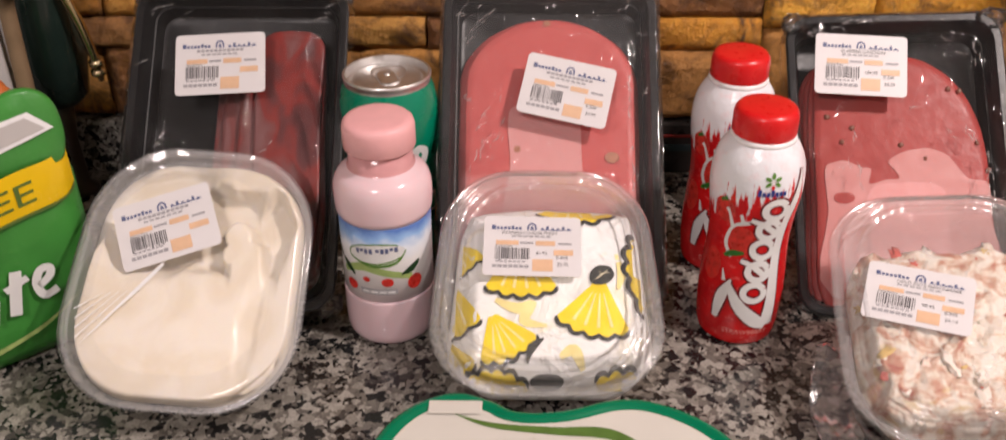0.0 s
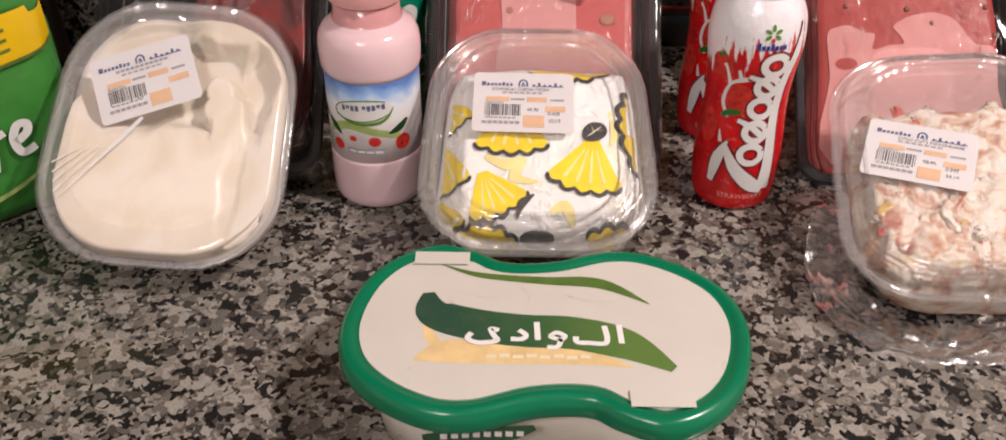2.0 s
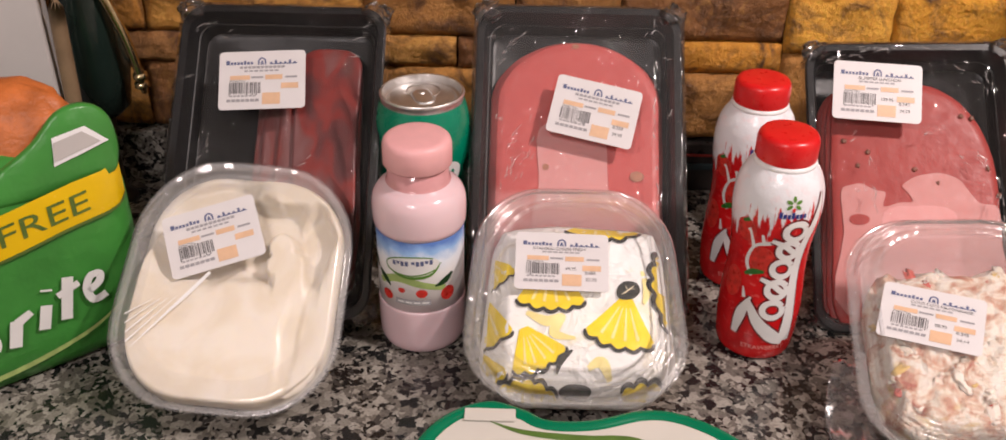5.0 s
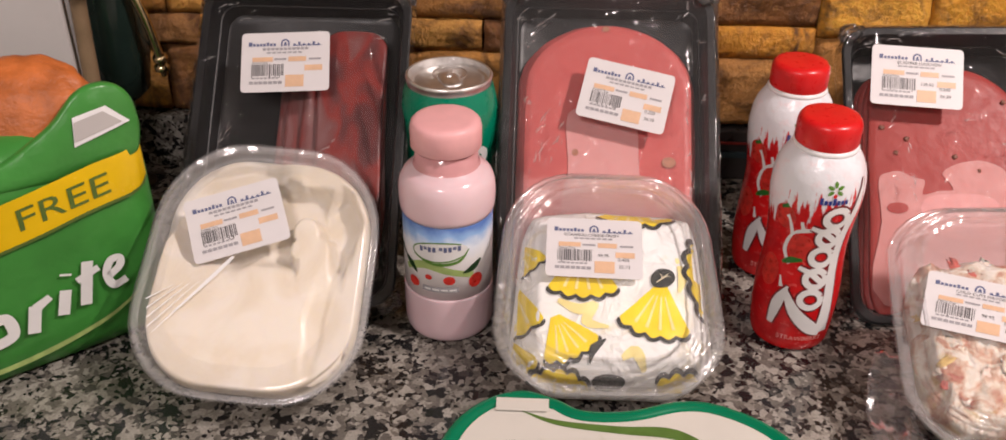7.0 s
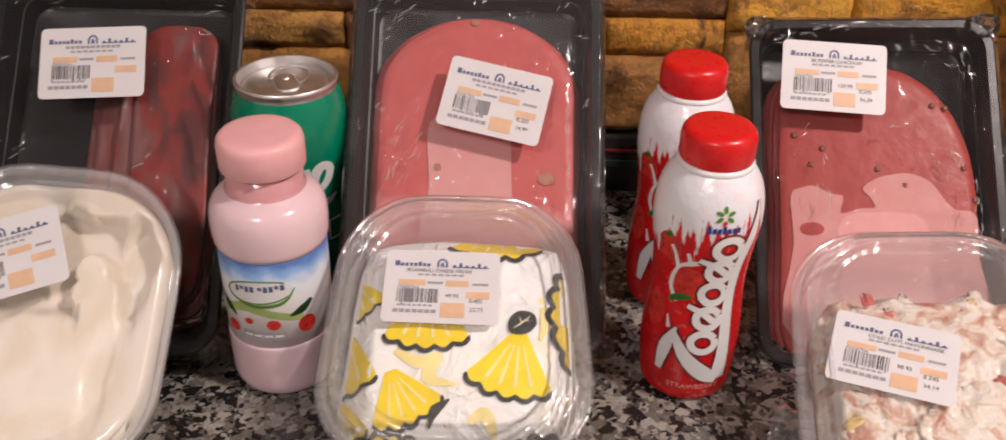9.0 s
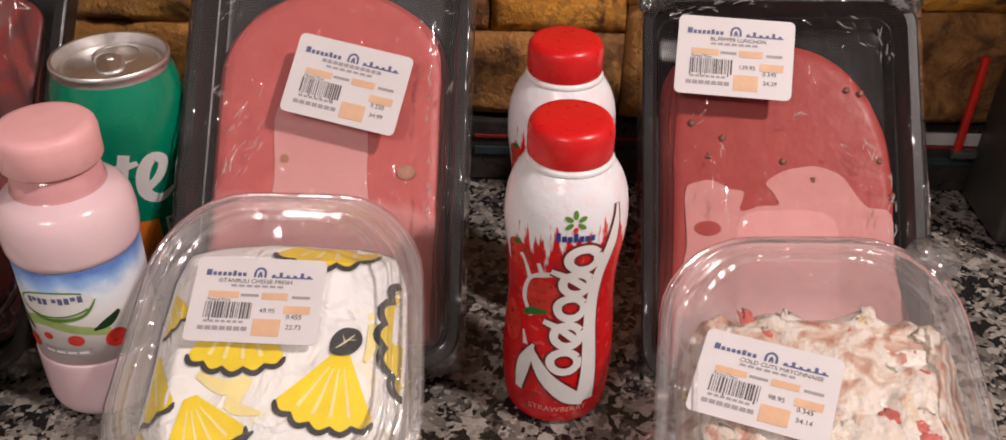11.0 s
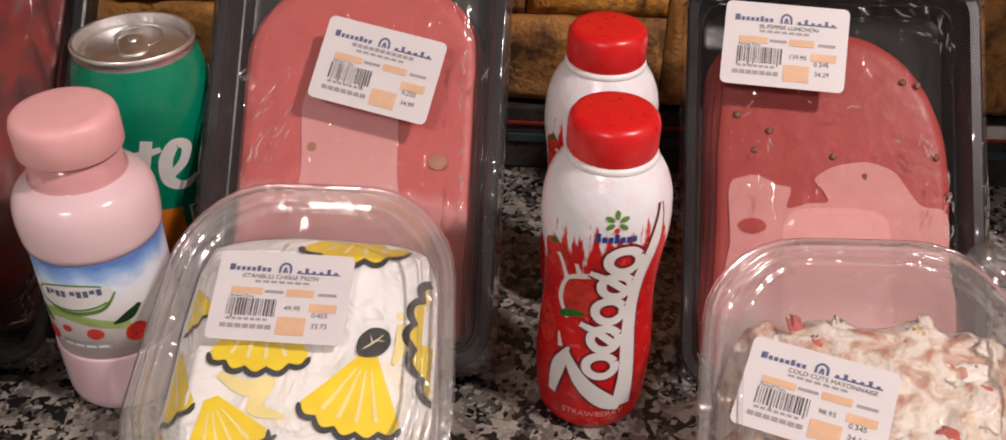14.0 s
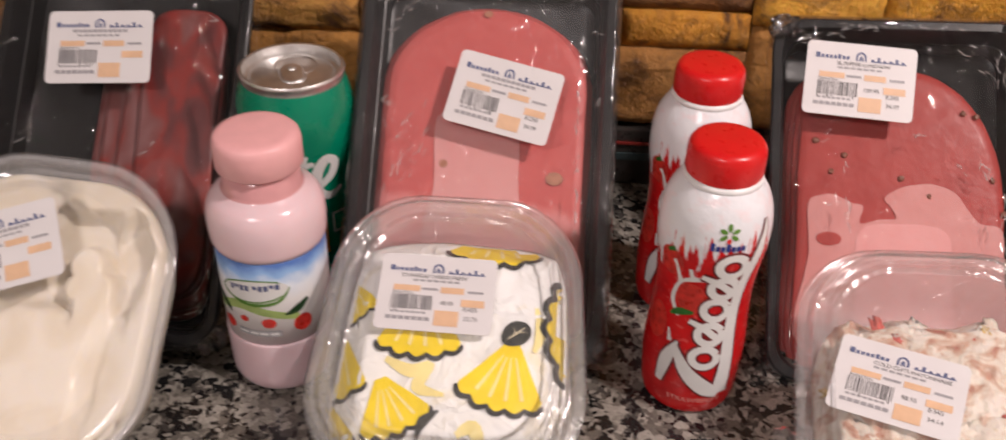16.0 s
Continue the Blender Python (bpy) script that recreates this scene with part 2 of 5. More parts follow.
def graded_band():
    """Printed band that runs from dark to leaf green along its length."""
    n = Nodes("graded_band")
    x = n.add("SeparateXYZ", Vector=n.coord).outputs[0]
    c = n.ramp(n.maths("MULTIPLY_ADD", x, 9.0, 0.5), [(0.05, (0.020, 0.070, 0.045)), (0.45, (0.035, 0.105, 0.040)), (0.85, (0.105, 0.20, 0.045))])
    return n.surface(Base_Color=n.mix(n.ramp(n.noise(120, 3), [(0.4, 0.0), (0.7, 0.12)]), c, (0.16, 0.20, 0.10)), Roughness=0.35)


GRANITE = granite()
STONE = sandstone("sandstone", [(0.0, (0.25, 0.105, 0.042)), (0.3, (0.54, 0.25, 0.060)), (0.55, (0.36, 0.175, 0.070)), (0.75, (0.72, 0.31, 0.036)), (1.0, (0.62, 0.36, 0.13))])
GOLD_STONE = sandstone("golden_sandstone", [(0.0, (0.80, 0.36, 0.035)), (1.0, (0.86, 0.44, 0.07))])
MORTAR = plain("mortar", (0.10, 0.065, 0.04), 0.85, 0.3, scale=160, bump=0.002)
PLASTER = plain("wall_paint", (0.78, 0.74, 0.68), 0.7, 0.04, scale=6)
CEILING = plain("ceiling_paint", (0.8, 0.79, 0.77), 0.8, 0.03, scale=6)
FLOOR = plain("floor_tile", (0.42, 0.38, 0.33), 0.35, 0.1, scale=8)
UPSTAND = plain("dark_upstand", (0.035, 0.03, 0.028), 0.3, 0.4, scale=60)
BLACK_TRAY = plain("black_tray", (0.010, 0.010, 0.011), 0.36, 0.25, scale=40, bump=0.00006, Specular_IOR_Level=0.28)
PAPER = plain("label_paper", (0.70, 0.68, 0.69), 0.45, 0.03, scale=40)
INK, GREY_INK = plain("black_ink", (0.10, 0.095, 0.10), 0.5), plain("grey_ink", (0.34, 0.33, 0.35), 0.5)
BLUE_INK, ORANGE_INK = plain("blue_ink", (0.11, 0.13, 0.25), 0.5), plain("orange_print", (0.72, 0.47, 0.30), 0.45)
CLING = clear("cling_film", 0.006, 0.008, 0.05, 0.0024, 30.0, ior=1.30, stretch=(1.0, 0.22, 1.0))
CLING_HAZY = clear("hazy_cling_film", 0.006, 0.030, 0.08, 0.0022, 26.0, ior=1.30, stretch=(1.0, 0.3, 1.0))
PET = clear("clear_plastic", 0.05, 0.27, 0.09, 0.0004, 18.0)
PET_LID = clear("clear_lid", 0.09, 0.09, 0.14, 0.0004, 22.0)
SMOOTH_LID = clear("smooth_clear_lid", 0.02, 0.12, 0.12, ior=1.3)
LID_WINDOW = clear("clear_lid_window", 0.0, 0.05, 0.26, ior=1.22)
MISTED_WINDOW = clear("misted_lid_window", 0.0, 0.06, 0.22, 0.0006, 30.0, ior=1.25)
CRUMPLE = clear("crumpled_film", 0.04, 0.015, 0.10, 0.006, 60.0)
RED_CAP = plain("red_cap", (0.66, 0.010, 0.012), 0.3, 0.05)
WHITE_PLASTIC = plain("white_plastic", (0.84, 0.84, 0.85), 0.3, 0.03)
PINK_CAP = plain("pink_cap", (0.84, 0.44, 0.45), 0.42, 0.05)
PINK_MILK = plain("pink_milk_bottle", (0.78, 0.58, 0.62), 0.16, 0.03, scale=30, Subsurface_Weight=0.2, Subsurface_Radius=(0.008, 0.004, 0.004), Subsurface_Scale=0.5)
PINK_NECK = plain("pink_neck", (0.62, 0.31, 0.32), 0.14, 0.06, scale=60)
SLEEVE, MILK_LABEL = strawberry_sleeve(), milk_label()
CAN_GREEN = plain("can_green", (0.0, 0.235, 0.130), 0.28, 0.06, 0.0, scale=30)
ALUMINIUM = plain("aluminium", (0.80, 0.79, 0.78), 0.42, 0.08, 1.0, scale=120)
WHITE_INK = plain("white_ink", (0.80, 0.80, 0.79), 0.35, 0.03)
RED_INK, DARK_RED = plain("red_ink", (0.62, 0.02, 0.02), 0.3, 0.2), plain("dark_red_ink", (0.16, 0.008, 0.010), 0.3)
GREEN_INK, DARK_GREEN = plain("green_ink", (0.10, 0.24, 0.03), 0.35, 0.2), plain("dark_green_ink", (0.012, 0.045, 0.012), 0.35, 0.3)
YELLOW_INK = plain("yellow_ink", (0.88, 0.66, 0.006), 0.4, 0.10, scale=70)
FAINT_YELLOW = plain("faint_yellow", (0.87, 0.75, 0.32), 0.4, 0.1, scale=90)
ORANGE_BAND = plain("orange_band", (0.80, 0.22, 0.02), 0.35)
TUB_GREEN = plain("tub_green", (0.0, 0.165, 0.075), 0.22, 0.05, scale=25)
TUB_WHITE = plain("tub_white", (0.72, 0.69, 0.62), 0.32, 0.03, scale=20)
LID_PRINT = plain("lid_print", (0.62, 0.60, 0.545), 0.32, 0.03, scale=25)
BAND_DARK, BAND_LIGHT = plain("band_dark", (0.02, 0.085, 0.035), 0.35, 0.15), plain("band_green", (0.09, 0.17, 0.035), 0.35, 0.15)
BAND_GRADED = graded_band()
TAN_INK = plain("tan_ink", (0.74, 0.56, 0.28), 0.4, 0.15, scale=70)
PALE_INK = plain("pale_ink", (0.62, 0.60, 0.53), 0.4, 0.05)
MORTADELLA = meat("mortadella", (0.58, 0.130, 0.120), (0.52, 0.10, 0.095), (0.68, 0.29, 0.28), -0.035)
PEPPER_MEAT = meat("pepper_luncheon", (0.385, 0.056, 0.048), (0.33, 0.042, 0.037), (0.47, 0.145, 0.13))
GLARE_MEAT = meat("glare_pale_meat", (0.59, 0.28, 0.265), (0.55, 0.235, 0.22), (0.66, 0.39, 0.365))
CURED_MEAT = cured()
PALE_MORTADELLA = meat("pale_mortadella", (0.68, 0.345, 0.335), (0.65, 0.30, 0.29), (0.74, 0.45, 0.43))
PISTACHIO = plain("pistachio", (0.40, 0.18, 0.11), 0.5, 0.25, scale=200)
CRINKLE = clear("film_crinkle", 0.10, 0.10, 0.08, ior=1.3)
PEPPERCORN = plain("peppercorn", (0.20, 0.07, 0.04), 0.5, 0.4, scale=300)
CHEESE = cream("white_cheese", (0.74, 0.66, 0.54), (0.80, 0.74, 0.65))
WRAP_PAPER = waxed_paper()
SALAD = salad()
PACK_GREEN, PACK_YELLOW = foil_print("green_film", (0.060, 0.29, 0.050), 0.30), plain("yellow_print", (0.80, 0.52, 0.005), 0.25, 0.08, scale=25)
PACK_TEXT = plain("olive_ink", (0.10, 0.16, 0.03), 0.35, 0.15)
PATTY = plain("orange_crust", (0.52, 0.145, 0.035), 0.45, 0.3, scale=60, bump=0.0007)
CARD = plain("grey_white_card", (0.50, 0.48, 0.47), 0.5, 0.05, scale=15)
DARK_GLASS = plain("dark_green_glass", (0.012, 0.022, 0.018), 0.12, 0.4, scale=15)
BRASS = plain("brass", (0.62, 0.50, 0.30), 0.22, 0.2, 1.0, scale=60)
WOOD = plain("pale_wood", (0.28, 0.19, 0.11), 0.55, 0.2, scale=40)
DARK_BROWN = plain("dark_brown_wood", (0.05, 0.03, 0.02), 0.4, 0.3, scale=30)
APPLIANCE = plain("dark_grey_metal", (0.060, 0.058, 0.052), 0.35, 0.15, scale=20)
RED_EDGE = plain("red_trim", (0.60, 0.02, 0.012), 0.35, 0.08)
TEAL_EDGE = plain("teal_trim", (0.030, 0.050, 0.055), 0.4, 0.15)
DULL_RED = plain("dull_red_trim", (0.22, 0.02, 0.016), 0.4, 0.15)
DARK_PRINT = plain("black_leaf_print", (0.03, 0.032, 0.028), 0.4, 0.7, scale=240)
BERRY_INK, LEAF_INK = plain("berry_ink", (0.60, 0.035, 0.025), 0.3, 0.3, scale=200), plain("leaf_ink", (0.03, 0.17, 0.025), 0.3, 0.2)
BLUE_MARK, PINK_INK = plain("blue_mark", (0.02, 0.04, 0.22), 0.35), plain("pink_ink", (0.80, 0.36, 0.32), 0.35)
PALE_GREEN = plain("pale_green_ink", (0.36, 0.48, 0.16), 0.35, 0.2)
FAINT_WHITE = plain("faint_white_ink", (0.78, 0.70, 0.50), 0.4, 0.05)
DRESSING = salad_dressing()
RED_SHRED = meat("red_shred", (0.58, 0.13, 0.10), (0.50, 0.08, 0.06), (0.72, 0.46, 0.40))
YELLOW_SHRED = plain("yellow_shred", (0.68, 0.48, 0.17), 0.35, 0.2, scale=140)
SCRAP = clear("loose_film", 0.05, 0.10, 0.24, ior=1.35)
BLACK_LINE = plain("black_line", (0.02, 0.02, 0.02), 0.4, 0.2)
CREASE = clear("lid_crease", 0.6, 0.9, 0.5)


# ---- building helpers ----
def part(name, bm, material, parent=None, label="", smooth=True, m=None):
    """Links a bmesh as one mesh object under a thing or a part."""
    mesh = bpy.data.meshes.new(name)
    bm.normal_update()
    bm.to_mesh(mesh)
    bm.free()
    mesh.materials.append(material)
    if smooth:
        mesh.polygons.foreach_set("use_smooth", [True] * len(mesh.polygons))
    ob = new(name, mesh)
    ob.parent = parent
    if m is not None:
        ob.matrix_basis = m
    if label:
        tagged(ob, label)
    return ob


def thing(name, m, label, category, group=""):
    ob = new(name)
    ob.empty_display_size = 0.02
    ob.matrix_basis = m
    return tagged(ob, label, category, group)


def sharp(ob, degrees=35):
    """Keeps creases crisp on a smooth-shaded mesh."""
    ob.data.set_sharp_from_angle(angle=radians(degrees))
    return ob


def lean(x, y, z, slope, yaw=0, roll=0, spin=0):
    """The pose of something that leans back: local y runs up its slope, local z is its outward normal."""
    return pose(x, y, z) @ pose(0, 0, 0, 0, 0, yaw) @ pose(0, 0, 0, slope) @ pose(0, 0, 0, 0, roll, 0) @ pose(0, 0, 0, 0, 0, spin)


def rounded(w, h, r, n=7, taper=0.0, bow=0.0):
    """A rounded rectangle about the origin; taper narrows its upper end, bow swells its sides."""
    pts = []
    r = min(r, w / 2 - 1e-4, h / 2 - 1e-4)
    for cx, cy, a0 in ((w / 2 - r, h / 2 - r, 0), (-w / 2 + r, h / 2 - r, 90), (-w / 2 + r, -h / 2 + r, 180), (w / 2 - r, -h / 2 + r, 270)):
        for i in range(n):
            a = radians(a0 + 90 * i / (n - 1))
            pts.append((cx + r * math.cos(a), cy + r * math.sin(a)))
    out = []
    for i, (x, y) in enumerate(pts):
        x2, y2 = pts[(i + 1) % len(pts)]
        for k in range(4 if i % n == n - 1 else 1):
            f = k / 4
            px, py = x + (x2 - x) * f, y + (y2 - y) * f
            px *= 1 - taper * (py / h + 0.5)
            px *= 1 + bow * (1 - (2 * py / h) ** 2)
            py *= 1 + bow * (1 - (2 * px / w) ** 2)
            out.append((px, py))
    return out


def loft(bm, loops, first=True, last=True):
    """Joins closed loops of equally many points with faces."""
    rings = [[bm.verts.new(p) for p in loop] for loop in loops]
    for a, b in zip(rings, rings[1:]):
        for i in range(len(a)):
            j = (i + 1) % len(a)
            bm.faces.new((a[i], a[j], b[j], b[i]))
    if first:
        bm.faces.new(rings[0][::-1])
    if last:
        bm.faces.new(rings[-1])
    return rings


def spun(profile, steps=48):
    """A body turned round z from (radius, height) pairs; closed where the radius is nought."""
    bm = bmesh.new()
    rings = []
    for r, z in profile:
        if r < 1e-5:
            rings.append([bm.verts.new((0, 0, z))])
        else:
            rings.append([bm.verts.new((r * math.cos(2 * math.pi * i / steps), r * math.sin(2 * math.pi * i / steps), z)) for i in range(steps)])
    for a, b in zip(rings, rings[1:]):
        for i in range(steps):
            j = (i + 1) % steps
            if len(a) == 1 and len(b) > 1:
                bm.faces.new((a[0], b[j], b[i]))
            elif len(b) == 1 and len(a) > 1:
                bm.faces.new((a[i], a[j], b[0]))
            elif len(a) > 1:
                bm.faces.new((a[i], a[j], b[j], b[i]))
    bmesh.ops.recalc_face_normals(bm, faces=bm.faces)
    return bm


def smooth_curve(points, per=6, closed=False):
    """A Catmull-Rom curve through points of any dimension."""
    pts = [Vector(p) for p in points]
    n = len(pts)
    out = []
    for i in range(n if closed else n - 1):
        p0, p1, p2, p3 = (pts[(i + k - 1) % n] if closed else pts[min(max(i + k - 1, 0), n - 1)] for k in range(4))
        for k in range(per):
            t = k / per
            out.append(0.5 * ((2 * p1) + (p2 - p0) * t + (2 * p0 - 5 * p1 + 4 * p2 - p3) * t * t + (3 * p1 - p0 - 3 * p2 + p3) * t ** 3))
    if not closed:
        out.append(pts[-1])
    return out


def stroke(points, widths, per=6):
    """A polygon: a brush stroke of changing width along a curve in the plane."""
    path = smooth_curve(points, per)
    if not isinstance(widths, (list, tuple)):
        widths = [widths] * len(points)
    ws = smooth_curve([(w, 0) for w in widths], per)
    left, right = [], []
    for i, p in enumerate(path):
        d = (path[min(i + 1, len(path) - 1)] - path[max(i - 1, 0)]).normalized()
        s = Vector((-d.y, d.x)) * max(ws[i].x, 1e-5) / 2
        left.append(p + s)
        right.append(p - s)
    return [tuple(a) for a in left], [tuple(a) for a in right]


def shape_mesh(polygons=(), strokes=(), cell=0.0, m=None):
    """Flat print in the xy plane: filled polygons and strokes, cut into cells so that it can follow a curved surface."""
    bm = bmesh.new()
    for pts in polygons:
        f = bm.faces.new([bm.verts.new((x, y, 0)) for x, y in pts])
        if len(pts) > 4:
            bmesh.ops.triangulate(bm, faces=[f])
    for a, b in strokes:
        va, vb = ([bm.verts.new((p[0], p[1], 0)) for p in side] for side in (a, b))
        for i in range(len(a) - 1):
            bm.faces.new((va[i], vb[i], vb[i + 1], va[i + 1]))
    if m is not None:
        bmesh.ops.transform(bm, matrix=m, verts=bm.verts)
    return chop(bm, cell)


def chop(bm, cell):
    if cell:
        for axis in (0, 1):
            values = [v.co[axis] for v in bm.verts]
            at = min(values) + cell
            while at < max(values):
                no = [0, 0, 0]
                no[axis] = 1
                co = [0, 0, 0]
                co[axis] = at
                bmesh.ops.bisect_plane(bm, geom=bm.verts[:] + bm.edges[:] + bm.faces[:], plane_co=co, plane_no=no, dist=1e-6)
                at += cell
    for f in bm.faces:
        if f.normal.z < 0:
            f.normal_flip()
    return bm


def text_mesh(lines, cell=0.0):
    """Words in the built-in font: (text, x, y, size) each, joined in one bmesh."""
    bm = bmesh.new()
    for body, x, y, size in lines:
        curve = bpy.data.curves.new("words", "FONT")
        curve.body, curve.size, curve.resolution_u = body, size, 3
        ob = new("words", curve)
        mesh = bpy.data.meshes.new_from_object(ob.evaluated_get(bpy.context.evaluated_depsgraph_get()))
        mesh.transform(pose(x, y, 0))
        bm.from_mesh(mesh)
        bpy.data.objects.remove(ob)
        bpy.data.meshes.remove(mesh)
    return chop(bm, cell)


def radius_at(profile, z):
    for (r0, z0), (r1, z1) in zip(profile, profile[1:]):
        if z0 <= z <= z1 and z1 > z0:
            return r0 + (r1 - r0) * (z - z0) / (z1 - z0)
    return profile[0][0] if z < profile[0][1] else profile[-1][0]


def wrap(bm, profile, facing, lift):
    """Lays flat print round a turned body: x runs round it from the facing angle, y up it."""
    for v in bm.verts:
        r = radius_at(profile, v.co.y)
        a = radians(facing) + v.co.x / 0.029
        v.co = ((r + lift) * math.cos(a), (r + lift) * math.sin(a), v.co.y)
    return bm


def drape(bm, height, lift):
    for v in bm.verts:
        v.co.z = height(v.co.x, v.co.y) + lift
    return bm


def tube(points, radius, sides=10, per=6):
    """A round bar along a curve in space."""
    bm = bmesh.new()
    path = smooth_curve(points, per)
    radii = radius if isinstance(radius, (list, tuple)) else [radius] * len(points)
    radii = [r.x for r in smooth_curve([(r, 0) for r in radii], per)]
    loops = []
    for i, p in enumerate(path):
        d = (path[min(i + 1, len(path) - 1)] - path[max(i - 1, 0)]).normalized()
        q = d.to_track_quat("Z", "X").to_matrix()
        loops.append([p + q @ Vector((radii[i] * math.cos(2 * math.pi * k / sides), radii[i] * math.sin(2 * math.pi * k / sides), 0)) for k in range(sides)])
    loft(bm, loops)
    bmesh.ops.recalc_face_normals(bm, faces=bm.faces)
    return bm


def box(w, d, h, bevel=0.0, at=(0, 0, 0), segments=2):
    bm = bmesh.new()
    bmesh.ops.create_cube(bm, size=1, matrix=pose(at[0], at[1], at[2] + h / 2) @ Matrix.Diagonal((w, d, h, 1)))
    if bevel:
        bmesh.ops.bevel(bm, geom=bm.edges[:], offset=bevel, segments=segments, affect="EDGES", profile=0.5)
    return bm


def ellipse(cx, cy, rx, ry, n=20, turn=0.0):
    c, s = math.cos(radians(turn)), math.sin(radians(turn))
    return [(cx + rx * math.cos(2 * math.pi * i / n) * c - ry * math.sin(2 * math.pi * i / n) * s, cy + rx * math.cos(2 * math.pi * i / n) * s + ry * math.sin(2 * math.pi * i / n) * c) for i in range(n)]


def rect(x, y, w, h):
    return [(x, y), (x + w, y), (x + w, y + h), (x, y + h)]


# ---- the room and the counter ----
def setting(name, bm, material, label="", smooth=False):
    return tagged(part(name, bm, material, smooth=smooth), label or name.replace("_", " "), "", "", "structure")


WALL_Y = 0.825
setting("countertop", box(3.2, WALL_Y + 0.02 - 0.16, 0.03, 0.003, (0.1, (WALL_Y + 0.02 + 0.16) / 2, -0.03)), GRANITE, "speckled grey and black polished granite countertop")
setting("counter_cabinet", box(3.16, 0.60, 0.86, 0.002, (0.1, 0.53, -0.895)), CARD, "plain pale kitchen base cabinet front under the countertop")
setting("floor", box(4.4, 4.0, 0.05, 0, (0.1, -0.9, -0.95)), FLOOR, "plain beige tiled kitchen floor")
setting("ceiling", box(4.4, 4.0, 0.05, 0, (0.1, -0.9, 1.60)), CEILING, "plain white ceiling")
setting("wall_south", box(4.4, 0.1, 2.6, 0, (0.1, -2.85, -0.95)), PLASTER, "plain cream painted wall")
setting("wall_west", box(0.1, 3.8, 2.6, 0, (-2.0, -0.9, -0.95)), PLASTER, "plain cream painted wall")
setting("wall_east", box(0.1, 3.8, 2.6, 0, (2.2, -0.9, -0.95)), PLASTER, "plain cream painted wall")
wall = setting("wall_north", box(4.4, 0.1, 2.55, 0, (0.1, WALL_Y + 0.062, -0.95)), MORTAR, "wall clad in brown and ochre varnished stone bricks with dark joints")
setting("trim", box(1.2, 0.020, 0.052, 0.002, (-0.902, WALL_Y - 0.001, 0.0005)), GRANITE, "speckled granite upstand at the wall")
setting("baseboard", box(2.0, 0.016, 0.050, 0.002, (0.700, WALL_Y + 0.002, 0.0005)), UPSTAND, "dark upstand strip along the foot of the stone wall")


def stone_brick(w, h, seed):
    """A split-face stone: rough front, edges pulled in towards the joint."""
    rnd = random.Random(seed)
    bm = bmesh.new()
    nx, nz = max(6, int(w / 0.007)), max(5, int(h / 0.006))
    off = Vector((rnd.uniform(0, 50), rnd.uniform(0, 50), rnd.uniform(0, 50)))
    rise, tip = rnd.uniform(0.002, 0.007), rnd.uniform(-0.07, 0.07)
    grid = []
    for j in range(nz + 1):
        row = []
        for i in range(nx + 1):
            x, z = (i / nx - 0.5) * w, (j / nz - 0.5) * h
            edge = min(i, nx - i, j, nz - j)
            d = rise + tip * z + 0.006 * noise.fractal(off + Vector((x * 26, 0, z * 40)), 1.0, 2.0, 3)
            d += 0.0025 * abs(noise.noise(off + Vector((x * 60, 5, z * 60))))
            jag = 0.0016 * noise.noise(off + Vector((x * 90, 9, z * 90)))
            row.append(bm.verts.new((x + jag, -max(0.0008, d * (0.25, 0.95, 1.0)[min(edge, 2)]), z + jag)))
        grid.append(row)
    back = [[bm.verts.new((v.co.x, 0.012, v.co.z)) for v in (grid[0][0], grid[0][-1], grid[-1][-1], grid[-1][0])]]
    for j in range(nz):
        for i in range(nx):
            bm.faces.new((grid[j][i], grid[j][i + 1], grid[j + 1][i + 1], grid[j + 1][i]))
    b = back[0]
    bm.faces.new([*reversed(grid[0]), b[0], b[1]])
    bm.faces.new([*grid[-1], b[2], b[3]])
    bm.faces.new([row[0] for row in grid] + [b[3], b[0]])
    bm.faces.new([row[-1] for row in reversed(grid)] + [b[1], b[2]])
    bmesh.ops.recalc_face_normals(bm, faces=bm.faces)
    return bm


rnd = random.Random(11)
# two stretches of random ashlar, each with course heights of its own
for start, end, joints in ((-0.66, 0.222, (0.054, 0.117, 0.146, 0.197, 0.226, 0.281, 0.312, 0.366, 0.398, 0.452)), (0.222, 0.86, (0.054, 0.138, 0.193, 0.224, 0.283, 0.334, 0.362, 0.420, 0.452))):
    for low, high in zip(joints, joints[1:]):
        x = start
        golden = start > 0 and low == 0.138
        while x < end - 1e-6:
            w = rnd.choice((0.09, 0.11, 0.13, 0.16, 0.19))
            w = end - x if x + w > end - 0.06 else w
            part("brick", stone_brick(w - 0.0018, high - low - 0.0018, rnd.random()), GOLD_STONE if golden and x < 0.40 else STONE, wall, m=pose(x + w / 2, WALL_Y + rnd.uniform(-0.002, 0.002), (low + high) / 2))
            x += w
for name, z, tall, x0, x1, material, words in (("trim_white", 0.0405, 0.0095, 0.405, 0.62, CARD, "thin white strip along the top of the upstand"), ("trim_red", 0.0375, 0.0022, 0.12, 0.62, DULL_RED, "thin red line along the dark upstand"), ("trim_teal", 0.0240, 0.0060, 0.12, 0.62, TEAL_EDGE, "dull teal line along the dark upstand")):
    setting(name, box(x1 - x0, 0.002, tall, 0.0004, ((x0 + x1) / 2, WALL_Y - 0.0075, z)), material, words)

